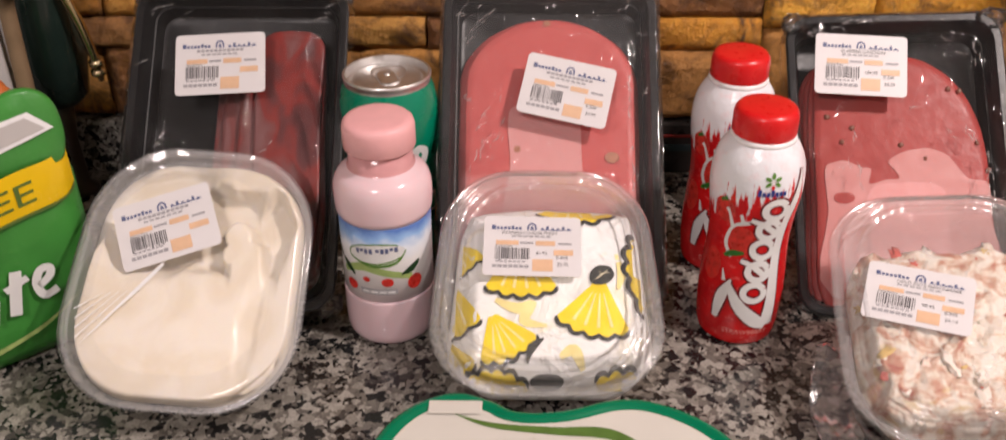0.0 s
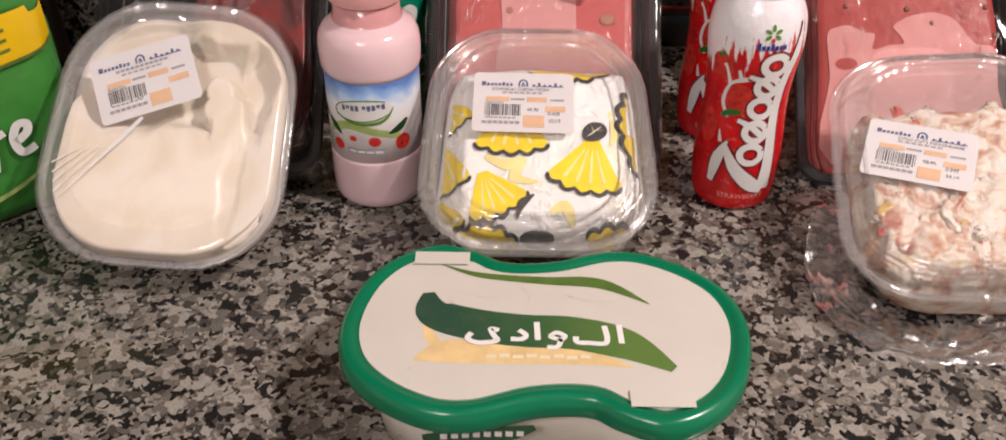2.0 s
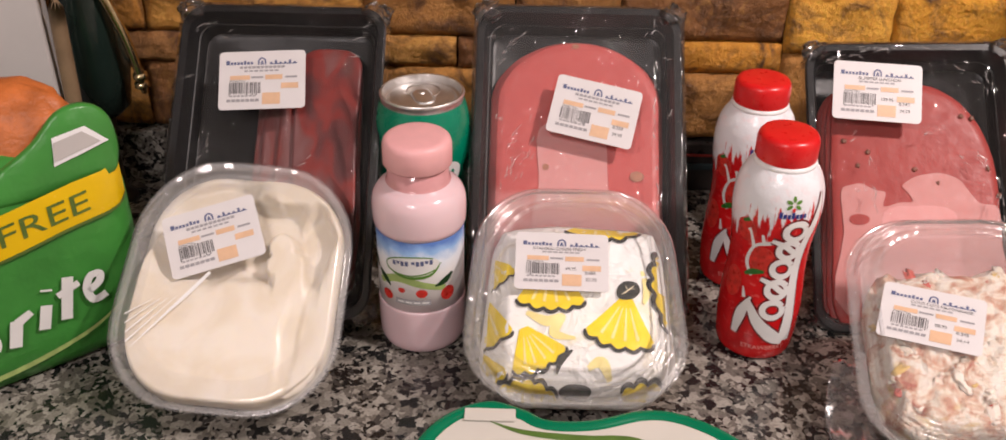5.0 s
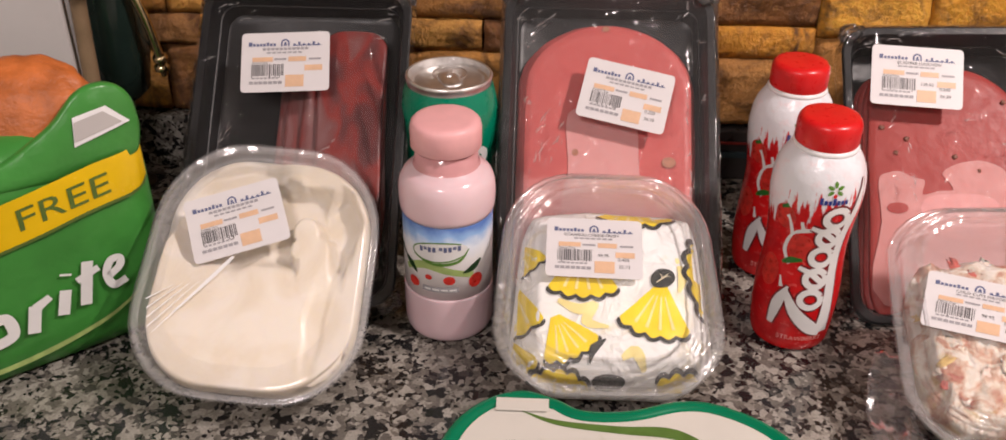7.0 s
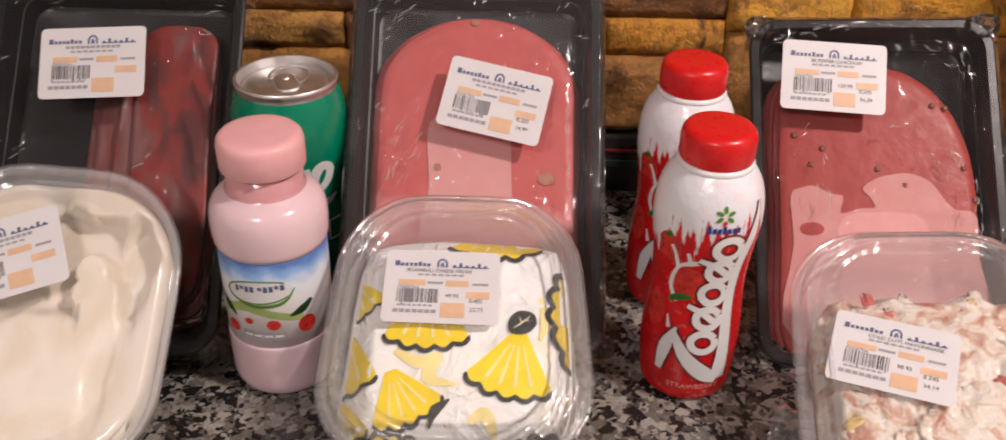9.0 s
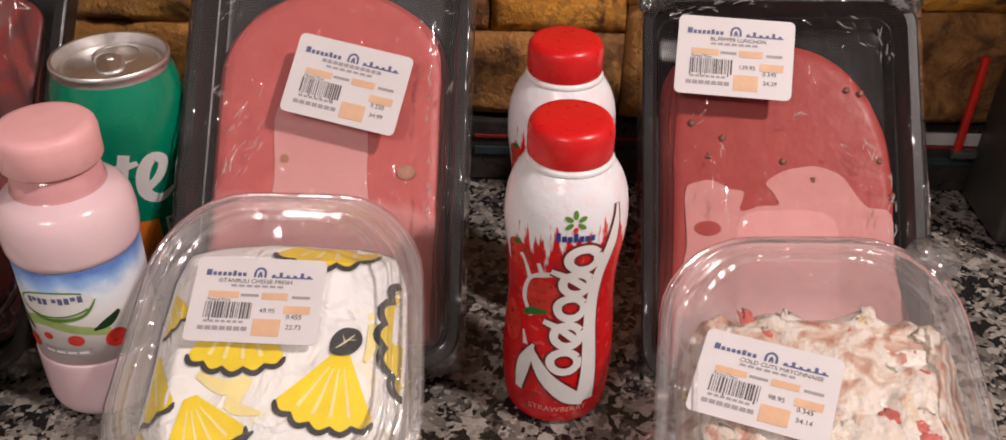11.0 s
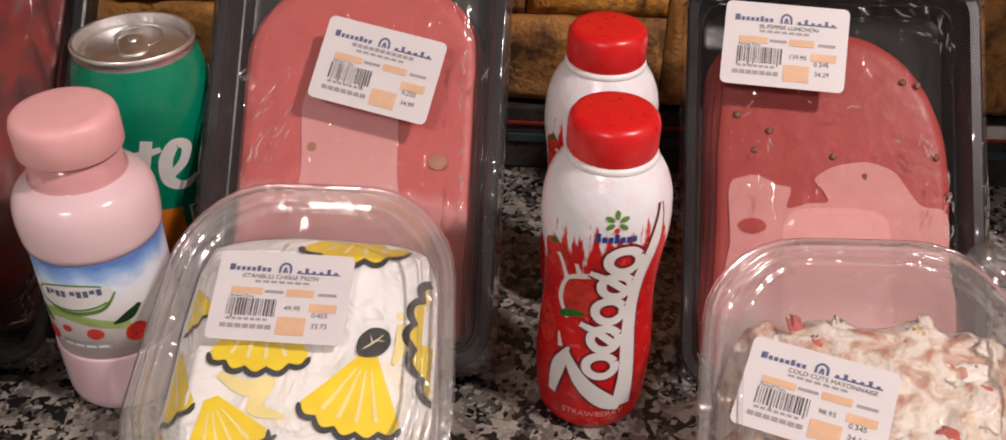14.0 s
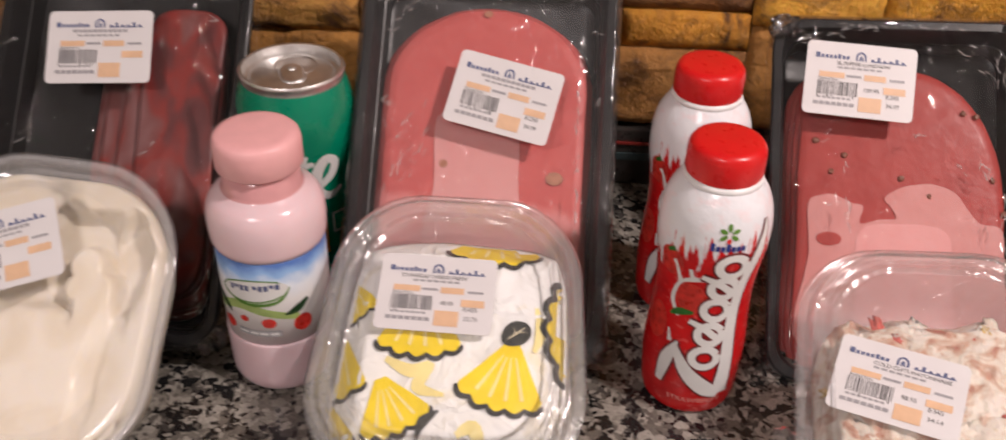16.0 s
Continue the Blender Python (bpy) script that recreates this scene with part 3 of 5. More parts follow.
ceiling_lamp = thing("ceiling_lamp", pose(LAMP_AT[0], LAMP_AT[1], 1.52), "round white ceiling lamp fixed to the ceiling", "ceiling lamp")
sharp(part("housing", spun([(0, 0.08), (0.16, 0.08), (0.165, 0.03), (0.15, 0.02), (0.0, 0.02)]), WHITE_PLASTIC, ceiling_lamp))
# housing for the added fill lamp, out of view
fill_lamp = thing("ceiling_lamp", pose(FILL_LAMP_AT[0], FILL_LAMP_AT[1], 1.52), "large round white ceiling lamp, unseen, added for frontal fill", "ceiling lamp")
sharp(part("housing", spun([(0, 0.08), (0.27, 0.08), (0.28, 0.03), (0.26, 0.02), (0.0, 0.02)]), WHITE_PLASTIC, fill_lamp))


# ---- price labels ----
LABEL_W, LABEL_H = 0.0625, 0.0445


def price_label(parent, m, height=None, title="", title_at=0.014, figures=(), size=1.0):
    """A white shop label stuck on its package: brand strip, product line, code bars, orange boxes, figures."""
    lay = (lambda bm, lift: drape(bm, height, lift)) if height else (lambda bm, lift: drape(bm, lambda x, y: 0.0, lift))
    bm = bmesh.new()
    outline = rounded(LABEL_W, LABEL_H, 0.003, 4)
    loft(bm, [[(x, y, 0) for x, y in outline], [(x, y, 0.00025) for x, y in outline]])
    paper = part("price_label", bm, PAPER, parent, "white printed paper price label", False, m @ Matrix.Scale(size, 4))
    ox, oy = -LABEL_W / 2, LABEL_H / 2

    def R(x, y, w, h):
        return rect(ox + x, oy - y - h, w, h)

    rr = random.Random(title + str(len(figures)))
    brand = [R(0.005, 0.0070, 0.0026, 0.0032)] + [R(0.0082 + 0.0024 * i, 0.0082 - (0.0008 if i == 4 else 0), 0.0017, 0.0020 + (0.0008 if i == 4 else 0)) for i in range(7)]
    brand += [R(0.0368 + 0.0034 * i, 0.0088 - (0.0014 if i in (1, 4) else 0), 0.0016, 0.0011 + (0.0014 if i in (1, 4) else 0)) for i in range(6)]
    brand += [R(0.0365, 0.0098, 0.0200, 0.0007)]
    arch = [(stroke([(ox + 0.0285, oy - 0.0105), (ox + 0.0288, oy - 0.007), (ox + 0.031, oy - 0.0055), (ox + 0.0332, oy - 0.007), (ox + 0.0335, oy - 0.0105)], 0.0011))]
    arch.append(stroke([(ox + 0.0302, oy - 0.0105), (ox + 0.031, oy - 0.0078), (ox + 0.0318, oy - 0.0105)], 0.0009))
    part("brand_strip", lay(shape_mesh(brand, arch), 0.0005), BLUE_INK, paper, "dark blue brand strip", False)
    boxes = [R(0.008, 0.0185, 0.0145, 0.0034), R(0.0335, 0.0185, 0.0125, 0.0036), R(0.0450, 0.0250, 0.0125, 0.0042), R(0.0315, 0.0322, 0.0130, 0.0088)]
    part("orange_box", lay(shape_mesh(boxes), 0.0005), ORANGE_INK, paper, "pale orange printed boxes", False)
    bars, x = [], 0.0075
    while x < 0.0295:
        w = rr.choice((0.0003, 0.0003, 0.0006, 0.0009))
        bars.append(R(x, 0.0240, w, 0.0085 if rr.random() > 0.15 else 0.0098))
        x += w + rr.choice((0.0004, 0.0005, 0.0008))
    tagged(part("barcode", lay(shape_mesh(bars), 0.0005), INK, paper, "black barcode", False), kind="stuff")
    grey = [R(0.008 + 0.0028 * i, 0.0336, 0.0020, 0.0012) for i in range(7)] + [R(0.0235, 0.0195, 0.0085, 0.0014), R(0.0480, 0.0198, 0.0085, 0.0014)]
    grey += [R(0.006 + 0.0034 * i, 0.0366, 0.0028, 0.0021) for i in range(7)] + [R(0.018 + 0.0037 * i, 0.0147, 0.0028, 0.0012) for i in range(7)]
    if not title:
        grey += [R(0.015 + 0.0030 * i, 0.0116, 0.0024, 0.0018) for i in range(11)]
    part("small_print", lay(shape_mesh(grey), 0.0005), GREY_INK, paper, "small grey print", False)
    words = [("Packed Time", ox + 0.008, oy - 0.0236, 0.0021)]
    if title:
        words.append((title, ox + title_at, oy - 0.0137, 0.0031))
    words += [(f, ox + x, oy - y, 0.0034) for f, x, y in zip(figures, (0.0335, 0.0465, 0.0470), (0.0290, 0.0318, 0.0370))]
    tagged(part("print", lay(text_mesh(words), 0.0005), INK, paper, "black printed words and figures", False), kind="stuff")
    return paper


# ---- the film-wrapped trays ----
TRAY_W, TRAY_H = 0.160, 0.246


def tray_base(parent, h=TRAY_H):
    bm = bmesh.new()

    def ring(inset, z, r):
        return [(x, y, z) for x, y in rounded(TRAY_W - 2 * inset, h - 2 * inset, r, 6)]
    loft(bm, [ring(0.012, -0.034, 0.012), ring(0.009, -0.033, 0.014), ring(0.003, -0.004, 0.018), ring(0.0, -0.003, 0.020), ring(0.0, 0.0, 0.020), ring(0.0012, 0.0008, 0.019),
              ring(0.006, 0.0008, 0.016), ring(0.0075, -0.002, 0.015), ring(0.0095, -0.015, 0.013), ring(0.0105, -0.0155, 0.012), ring(0.0120, -0.029, 0.012), ring(0.0150, -0.0305, 0.010)])
    return sharp(part("tray", bm, BLACK_TRAY, parent, "glossy black plastic tray with a stepped rim"), 30)


def film_cover(parent, seed, h=TRAY_H, sag=0.003, material=CLING):
    """Cling film stretched over the tray: taut creases, drawn over the rim and down the sides."""
    bm = bmesh.new()
    off = Vector((seed * 3.1, seed * 1.7, 0))
    nx, ny = 56, 84
    W, H = TRAY_W + 0.006, h + 0.006
    grid = []
    for j in range(ny + 1):
        row = []
        for i in range(nx + 1):
            u, v = i / nx * 2 - 1, j / ny * 2 - 1
            x, y = u * W / 2, v * H / 2
            corner = max(0.0, abs(u) + abs(v) - 1.55)
            z = 0.0035 - sag * (1 - u * u) * (1 - v * v)
            z += 0.0010 * noise.noise(off + Vector((x * 45, y * 8, 0))) * (0.3 + abs(u) ** 2)
            z += 0.0012 * max(0.0, 0.10 - abs(noise.noise(off + Vector((x * 60 + y * 14, y * 9, 3))))) / 0.10 * (0.25 + abs(u) ** 3)
            z += 0.0075 * corner * noise.noise(off + Vector((x * 210, y * 210, 7)))
            edge = max(abs(u), abs(v))
            if edge > 0.965:
                z -= (edge - 0.965) / 0.035 * 0.006
            cut = max(0.0, abs(u) * W / 2 + abs(v) * H / 2 - (W + H) / 2 + 0.012)
            row.append(bm.verts.new((x - math.copysign(cut * 0.6, u), y - math.copysign(cut * 0.6, v), z)))
        grid.append(row)
    for j in range(ny):
        for i in range(nx):
            bm.faces.new((grid[j][i], grid[j][i + 1], grid[j + 1][i + 1], grid[j + 1][i]))
    # the skirt of film down the tray's sides
    rim = grid[0] + [r[-1] for r in grid[1:]] + grid[-1][-2::-1] + [r[0] for r in grid[-2:0:-1]]
    low = [bm.verts.new((v.co.x * 0.955 + 0.0028 * noise.noise(v.co * 120 + off), v.co.y * 0.97 + 0.0028 * noise.noise(v.co * 120 - off), -0.030 + 0.003 * noise.noise(v.co * 90))) for v in rim]
    for i in range(len(rim)):
        j = (i + 1) % len(rim)
        bm.faces.new((rim[i], low[i], low[j], rim[j]))
    return part("cling_film", bm, material, parent, "clear creased cling film stretched over the tray")


def slice_of(outline, z, thick, seed, material, parent):
    """One thin slice of meat with a wavy cut edge and a slight curl."""
    bm = bmesh.new()
    off = Vector((seed * 7.3, seed * 2.9, 1))
    cx, cy = sum(p[0] for p in outline) / len(outline), sum(p[1] for p in outline) / len(outline)

    def ring(scale, dz):
        out = []
        for x, y in outline:
            w = 1 + 0.012 * noise.noise(off + Vector((x * 60, y * 60, 0)))
            px, py = cx + (x - cx) * scale * w, cy + (y - cy) * scale * w
            out.append((px, py, z + dz + 0.0005 * noise.noise(off + Vector((px * 30, py * 30, 4)))))
        return out
    loft(bm, [ring(0.985, 0), ring(1.0, thick * 0.3), ring(1.0, thick * 0.75), ring(0.985, thick), ring(0.9, thick * 1.08), ring(0.6, thick * 1.1), ring(0.3, thick * 1.12)])
    return part("slice", bm, material, parent)


def arch_outline(x0, x1, y0, y1, crown=0.5, lean_right=0.0, n=26):
    """A flat-bottomed slice with an arched upper end."""
    pts = [(x0 + (x1 - x0) * i / 8, y0) for i in range(8)]
    ys = y1 - (x1 - x0) * crown
    pts += [(x1, y0 + (ys - y0) * i / 8) for i in range(8)]
    for i in range(n + 1):
        a = math.pi * i / n
        cx, rx = (x0 + x1) / 2, (x1 - x0) / 2
        s = math.cos(a)
        pts.append((cx + rx * s - lean_right * math.sin(a), ys + (y1 - ys) * max(0.0, math.sin(a))))
    pts += [(x0, ys + (y0 - ys) * i / 8) for i in range(1, 8)]
    return pts


def crumpled(size, seed, n=14):
    """A small wad of crumpled film."""
    bm = bmesh.new()
    off = Vector((seed * 5.7, seed, 2))
    bmesh.ops.create_icosphere(bm, subdivisions=3, radius=1)
    for v in bm.verts:
        k = 1 + 0.55 * noise.noise(off + v.co * 2.1) + 0.25 * noise.noise(off + v.co * 6)
        v.co = Vector((v.co.x * size[0], v.co.y * size[1], v.co.z * size[2])) * k
    return bm


def meat_tray(m, label, seed, h=TRAY_H, film=CLING):
    t = thing("meat_tray", m, label, "meat package", "film-wrapped trays of sliced meat")
    tray_base(t, h)
    film_cover(t, seed, h, 0.003, film)
    for k, (sx, sy) in enumerate(((-1, -1), (1, -1), (1, 1), (-1, 1))):
        part("film_fold", crumpled((0.010, 0.008, 0.007), seed * 9 + k), CRUMPLE, t, "gathered crinkled corner of the film", m=pose(sx * (TRAY_W / 2 - 0.007), sy * (h / 2 - 0.006), -0.010 if sy < 0 else 0.001))
    return t


def flat_patch(name, outline, z, material, parent, label):
    """A thin layer of its own shape on the meat: a pale patch, pistachio or painted film reflection."""
    pts = [(p.x, p.y) for p in smooth_curve(outline, 4, True)]
    return part(name, drape(shape_mesh([pts], (), 0.006), lambda x, y: z, 0.0), material, parent, label)


def film_crinkles(parent, spots, seed):
    """Small sharp crinkles of the film, each spot a short row of them: (x, y, length, width, turn)."""
    rr = random.Random(seed)
    bm = bmesh.new()
    for x, y, length, width, turn in spots:
        for k in range(max(3, int(length / 0.0030))):
            along = rr.uniform(-length / 2, length / 2)
            across = rr.gauss(0, width / 2)
            a = radians(turn)
            made = bmesh.ops.create_icosphere(bm, subdivisions=1, radius=1)["verts"]
            m = pose(x + along * math.cos(a) - across * math.sin(a), y + along * math.sin(a) + across * math.cos(a), 0.0030, rr.uniform(-16, 16), rr.uniform(-4, 26), turn + rr.gauss(0, 16))
            bmesh.ops.transform(bm, matrix=m @ Matrix.Diagonal((rr.uniform(0.0010, 0.0048), rr.uniform(0.0003, 0.0007), rr.uniform(0.00012, 0.00030), 1)), verts=made)
    tagged(part("film_crinkle", bm, CRINKLE, parent, "fine shiny crinkles in the film", False), kind="stuff")


tray = meat_tray(lean(-0.190, 0.670, 0.107, 45), "black tray of dark red cured meat slices under cling film", 1)
for k, (w, h, x, y, z) in enumerate(((0.086, 0.190, 0.020, -0.012, -0.0295), (0.080, 0.184, 0.024, -0.008, -0.0255), (0.066, 0.180, 0.030, -0.004, -0.0215), (0.052, 0.186, 0.036, 0.000, -0.0175))):
    ragged = [(px * (1 + 0.08 * noise.noise(Vector((px * 50, py * 30, k)))) + 0.004 * noise.noise(Vector((k, py * 40, 3))), py) for px, py in rounded(w, h, 0.016, 6, 0.06)]
    slice_of(ragged, z, 0.0045, 20 + k, CURED_MEAT, tray).location = (x, y, 0)
film_crinkles(tray, ((-0.060, 0.104, 0.016, 0.004, 40), (-0.040, 0.096, 0.008, 0.003, 20), (-0.072, 0.060, 0.010, 0.002, 20), (-0.050, 0.002, 0.020, 0.008, 60), (0.058, 0.082, 0.004, 0.002, 0), (0.062, 0.100, 0.012, 0.006, 30), (0.070, -0.088, 0.050, 0.004, 88), (0.060, -0.106, 0.020, 0.007, 10), (0.026, -0.004, 0.010, 0.003, 40)), 5)
price_label(tray, pose(-0.0118, 0.0588, 0.0052, 0, 0, 3.5), size=1.06)

tray = meat_tray(lean(0.041, 0.679, 0.108, 45), "black tray of pink mortadella slices under cling film", 2, TRAY_H, CLING_HAZY)
for k in range(4):
    slice_of(arch_outline(-0.069 + 0.002 * k, 0.068 - 0.0015 * k, -0.108, 0.104 - 0.0022 * k, 0.42), -0.0295 + 0.0045 * k, 0.0045, 40 + k, MORTADELLA, tray)
flat_patch("pale_patch", [(-0.030, 0.024), (-0.008, 0.028), (0.020, 0.022), (0.024, -0.020), (0.030, -0.060), (0.026, -0.100), (-0.030, -0.100), (-0.034, -0.050), (-0.029, -0.020)], -0.0103, PALE_MORTADELLA, tray, "paler middle part of the mortadella")
for k, (x, y, r) in enumerate(((0.046, -0.012, 0.0042), (-0.024, -0.006, 0.0026), (-0.002, 0.094, 0.0022))):
    flat_patch("pistachio", [(x + r * math.cos(q) * (1.3 - 0.3 * (k % 2)), y + r * math.sin(q)) for q in (0, 0.9, 1.7, 2.6, 3.6, 4.5, 5.4)], -0.0100, PISTACHIO, tray, "dull green pistachio in the slice")
film_crinkles(tray, ((-0.054, 0.086, 0.034, 0.003, 52), (-0.060, 0.100, 0.020, 0.006, 30), (-0.058, 0.036, 0.020, 0.003, 70), (-0.046, 0.018, 0.030, 0.003, 62), (-0.040, -0.004, 0.040, 0.004, 64), (-0.052, -0.014, 0.030, 0.003, 70), (0.056, 0.104, 0.016, 0.004, 60), (0.066, 0.080, 0.006, 0.002, 20), (0.058, 0.040, 0.050, 0.001, 90), (0.060, -0.030, 0.060, 0.001, 90), (0.070, 0.040, 0.014, 0.002, 90)), 6)
price_label(tray, pose(0.0120, 0.0345, 0.0052, 0, 0, -12.5), size=1.06, figures=("", "0.250", "34.99"))

tray = meat_tray(lean(0.303, 0.684, 0.088, 46, -6, 0, 4), "black tray of pepper luncheon slices under cling film", 3, 0.232)
for k in range(4):
    side = 0.003 * k
    upright = smooth_curve([(-0.070 + side, -0.102), (-0.070 + side, -0.030), (-0.069 + side, 0.040), (-0.064 + side, 0.072), (-0.046 + side, 0.087), (-0.012, 0.0925 - 0.001 * k), (0.020, 0.0885 - 0.0015 * k), (0.051 - 0.5 * side, 0.065), (0.068 - 0.5 * side, 0.026), (0.070 - 0.5 * side, -0.030), (0.069 - 0.5 * side, -0.102), (0.030, -0.103), (-0.030, -0.103)], 5, True)
    slice_of([(p.x, p.y) for p in upright], -0.0295 + 0.0045 * k, 0.0045, 50 + k, PEPPER_MEAT, tray)
# reflection in the film, laid on the meat as fixed pale shapes with a red gap
flat_patch("dry_patch", [(-0.054, -0.100), (-0.053, -0.036), (-0.054, -0.004), (-0.046, 0.002), (-0.038, 0.003), (-0.028, -0.002), (-0.020, -0.004), (-0.022, -0.015), (-0.010, -0.012), (0.000, -0.011), (-0.003, -0.004), (-0.007, 0.002), (0.003, 0.009), (0.014, 0.0115), (0.023, 0.012), (0.036, 0.007), (0.044, -0.004), (0.051, -0.012), (0.064, -0.016), (0.064, -0.045), (0.064, -0.100)], -0.0103, GLARE_MEAT, tray, "film reflection painted as a pale patch on the meat")
flat_patch("dry_patch", [(-0.022, -0.020), (0.000, -0.0145), (0.030, -0.018), (0.033, -0.045), (0.030, -0.100), (-0.020, -0.100), (-0.024, -0.050)], -0.0100, PALE_MORTADELLA, tray, "palest square part of the painted film reflection")
flat_patch("moist_spot", [(-0.041 + 0.0078 * math.cos(q), -0.0258 + 0.0044 * math.sin(q)) for q in (0, 0.8, 1.6, 2.4, 3.2, 4.0, 4.8, 5.6)], -0.0099, PEPPER_MEAT, tray, "red gap in the painted film reflection")
for k, (x, y) in enumerate(((-0.050, 0.038), (-0.032, 0.029), (0.003, 0.015), (0.041, 0.059), (0.049, 0.057), (-0.040, 0.018), (0.0650, -0.0052), (0.020, 0.004), (0.0586, 0.016))):
    part("peppercorn", crumpled((0.0021 - 0.0001 * k, 0.0018, 0.0006), 70 + k), PEPPERCORN, tray, m=pose(x, y, -0.0104))
film_crinkles(tray, ((-0.043, 0.038, 0.010, 0.006, 30), (-0.034, 0.020, 0.010, 0.002, 85), (-0.043, -0.001, 0.010, 0.007, 45), (-0.032, -0.008, 0.030, 0.002, 88), (0.010, 0.040, 0.005, 0.0015, 10), (0.036, 0.020, 0.008, 0.0015, -40), (0.052, 0.012, 0.026, 0.003, -65), (0.061, -0.012, 0.040, 0.003, 88), (0.044, 0.090, 0.022, 0.009, -30), (0.058, 0.078, 0.024, 0.007, -70), (-0.050, 0.103, 0.030, 0.003, 5), (0.000, 0.110, 0.080, 0.002, 0)), 7)
price_label(tray, pose(-0.0268, 0.0735, 0.0052, 0, 0, -4.5), size=1.08, title="BL.PEPPER LUNCHON", title_at=0.0175, figures=("139.95", "0.245", "34.29"))


# ---- the clear clamshell boxes ----
def clamshell(m, label, w, h, r, depth=0.045, taper=0.0, bow=0.03, dx=0.0, dy=0.0, window=LID_WINDOW, ridged=True, tab_at=None):
    """A clear box: tapered tub, flange, and a lid with a raised, stepped top."""
    t = thing("food_container", m, label, "food container", "clear plastic deli containers")

    def ring(inset, z, rr):
        return [(x + dx, y + dy, z) for x, y in rounded(w - 2 * inset, h - 2 * inset, max(0.006, r - rr), 8, taper, bow)]
    bm = bmesh.new()
    loft(bm, [ring(0.0, 0.0, 0.0), ring(0.004, -0.0015, 0.002), ring(0.0055, -0.006, 0.003), ring(0.0085, -0.0075, 0.004), ring(0.012, -depth * 0.6, 0.006), ring(0.015, -depth + 0.004, 0.008), ring(0.020, -depth, 0.012)], first=False)
    tub = sharp(part("tub", bm, PET, t, "clear ribbed plastic tub"), 40)
    bm = bmesh.new()
    steps = [(-0.0012, -0.0015), (-0.0014, 0.0004), (-0.0002, 0.0016), (0.0012, 0.0008), (0.0024, 0.0018), (0.0034, 0.0010), (0.0044, 0.0030), (0.0054, 0.0070), (0.0066, 0.0096), (0.0080, 0.0104), (0.0092, 0.0092), (0.0102, 0.0080), (0.0114, 0.0090), (0.0126, 0.0080), (0.0140, 0.0082), (0.0154, 0.0098), (0.0166, 0.0106), (0.0180, 0.0104), (0.0190, 0.0096), (0.0200, 0.0094)]
    if not ridged:
        steps = [(-0.0012, -0.0015), (-0.0014, 0.0004), (-0.0002, 0.0016), (0.0030, 0.0018), (0.0048, 0.0060), (0.0066, 0.0092), (0.0100, 0.0096), (0.0150, 0.0094), (0.0200, 0.0094)]
    loft(bm, [ring(p.x, p.y, max(-0.001, p.x * 0.55)) for p in smooth_curve(steps, 3)], first=False, last=False)
    lid = part("lid", bm, PET_LID if ridged else SMOOTH_LID, t, "clear domed lid with stepped ridges")
    bm = bmesh.new()
    bm.faces.new([bm.verts.new(p) for p in ring(0.0200, 0.0094, 0.011)])
    part("lid_window", bm, window, lid, "flat clear middle of the lid")
    if tab_at:
        tab = bmesh.new()
        out = rounded(0.026, 0.020, 0.008, 5)
        loft(tab, [[(x, y, 0.0) for x, y in out], [(x, y, 0.0007) for x, y in out]])
        part("tab", tab, PET_LID, lid, "clear lifting tab", m=pose(tab_at[0], tab_at[1], 0.0005, 0, 0, tab_at[2]))
    return t


def lump(w, h, r, top, bottom, seed, rough=0.003, dome=0.006, taper=0.0, shrink=0.82, grain=34, steps=16, edge=0.86, drop=0.010, off_x=0.0):
    """A soft filling that takes the box's plan, with an uneven top. Returns the bmesh and the height of its top."""
    off = Vector((seed * 4.1, seed * 1.3, 5))

    def height(x, y):
        e = max(abs(2 * (x - off_x) / w), abs(2 * y / h))
        z = top + dome * (1 - min(1, e) ** 2) - drop * max(0.0, e - edge) / (1 - edge)
        return z + rough * noise.fractal(off + Vector((x * grain, y * grain, 0)), 1.0, 2.0, 4)
    bm = bmesh.new()
    loops = []
    for f, z in ((shrink * 0.9, bottom), (shrink, bottom + 0.006), (0.95, top - 0.020)):
        loops.append([(x * f, y * f, z) for x, y in rounded(w, h, r, 8 if steps < 30 else 20, taper)])
    for f in [1 - 0.96 * i / steps for i in range(steps)] + [0.03]:
        loops.append([(x * f, y * f, height(x * f, y * f)) for x, y in rounded(w, h, r, 8 if steps < 30 else 20, taper)])
    loft(bm, loops)
    return bm, height


# white cheese
cheese_box = clamshell(lean(-0.189, 0.5455, 0.0800, 38, 0, 0, -4), "clear closed container of soft white cheese leaning on a meat tray", 0.150, 0.166, 0.052, 0.046, 0.07, 0.03, -0.001, -0.003, LID_WINDOW, False)


def inside(x, y, cx, cy, rx, ry, soft=0.6):
    """1 within an ellipse, falling softly to 0 at its edge."""
    d = math.hypot((x - cx) / rx, (y - cy) / ry)
    f = min(1.0, max(0.0, (1 + soft - d) / soft))
    return f * f * (3 - 2 * f)


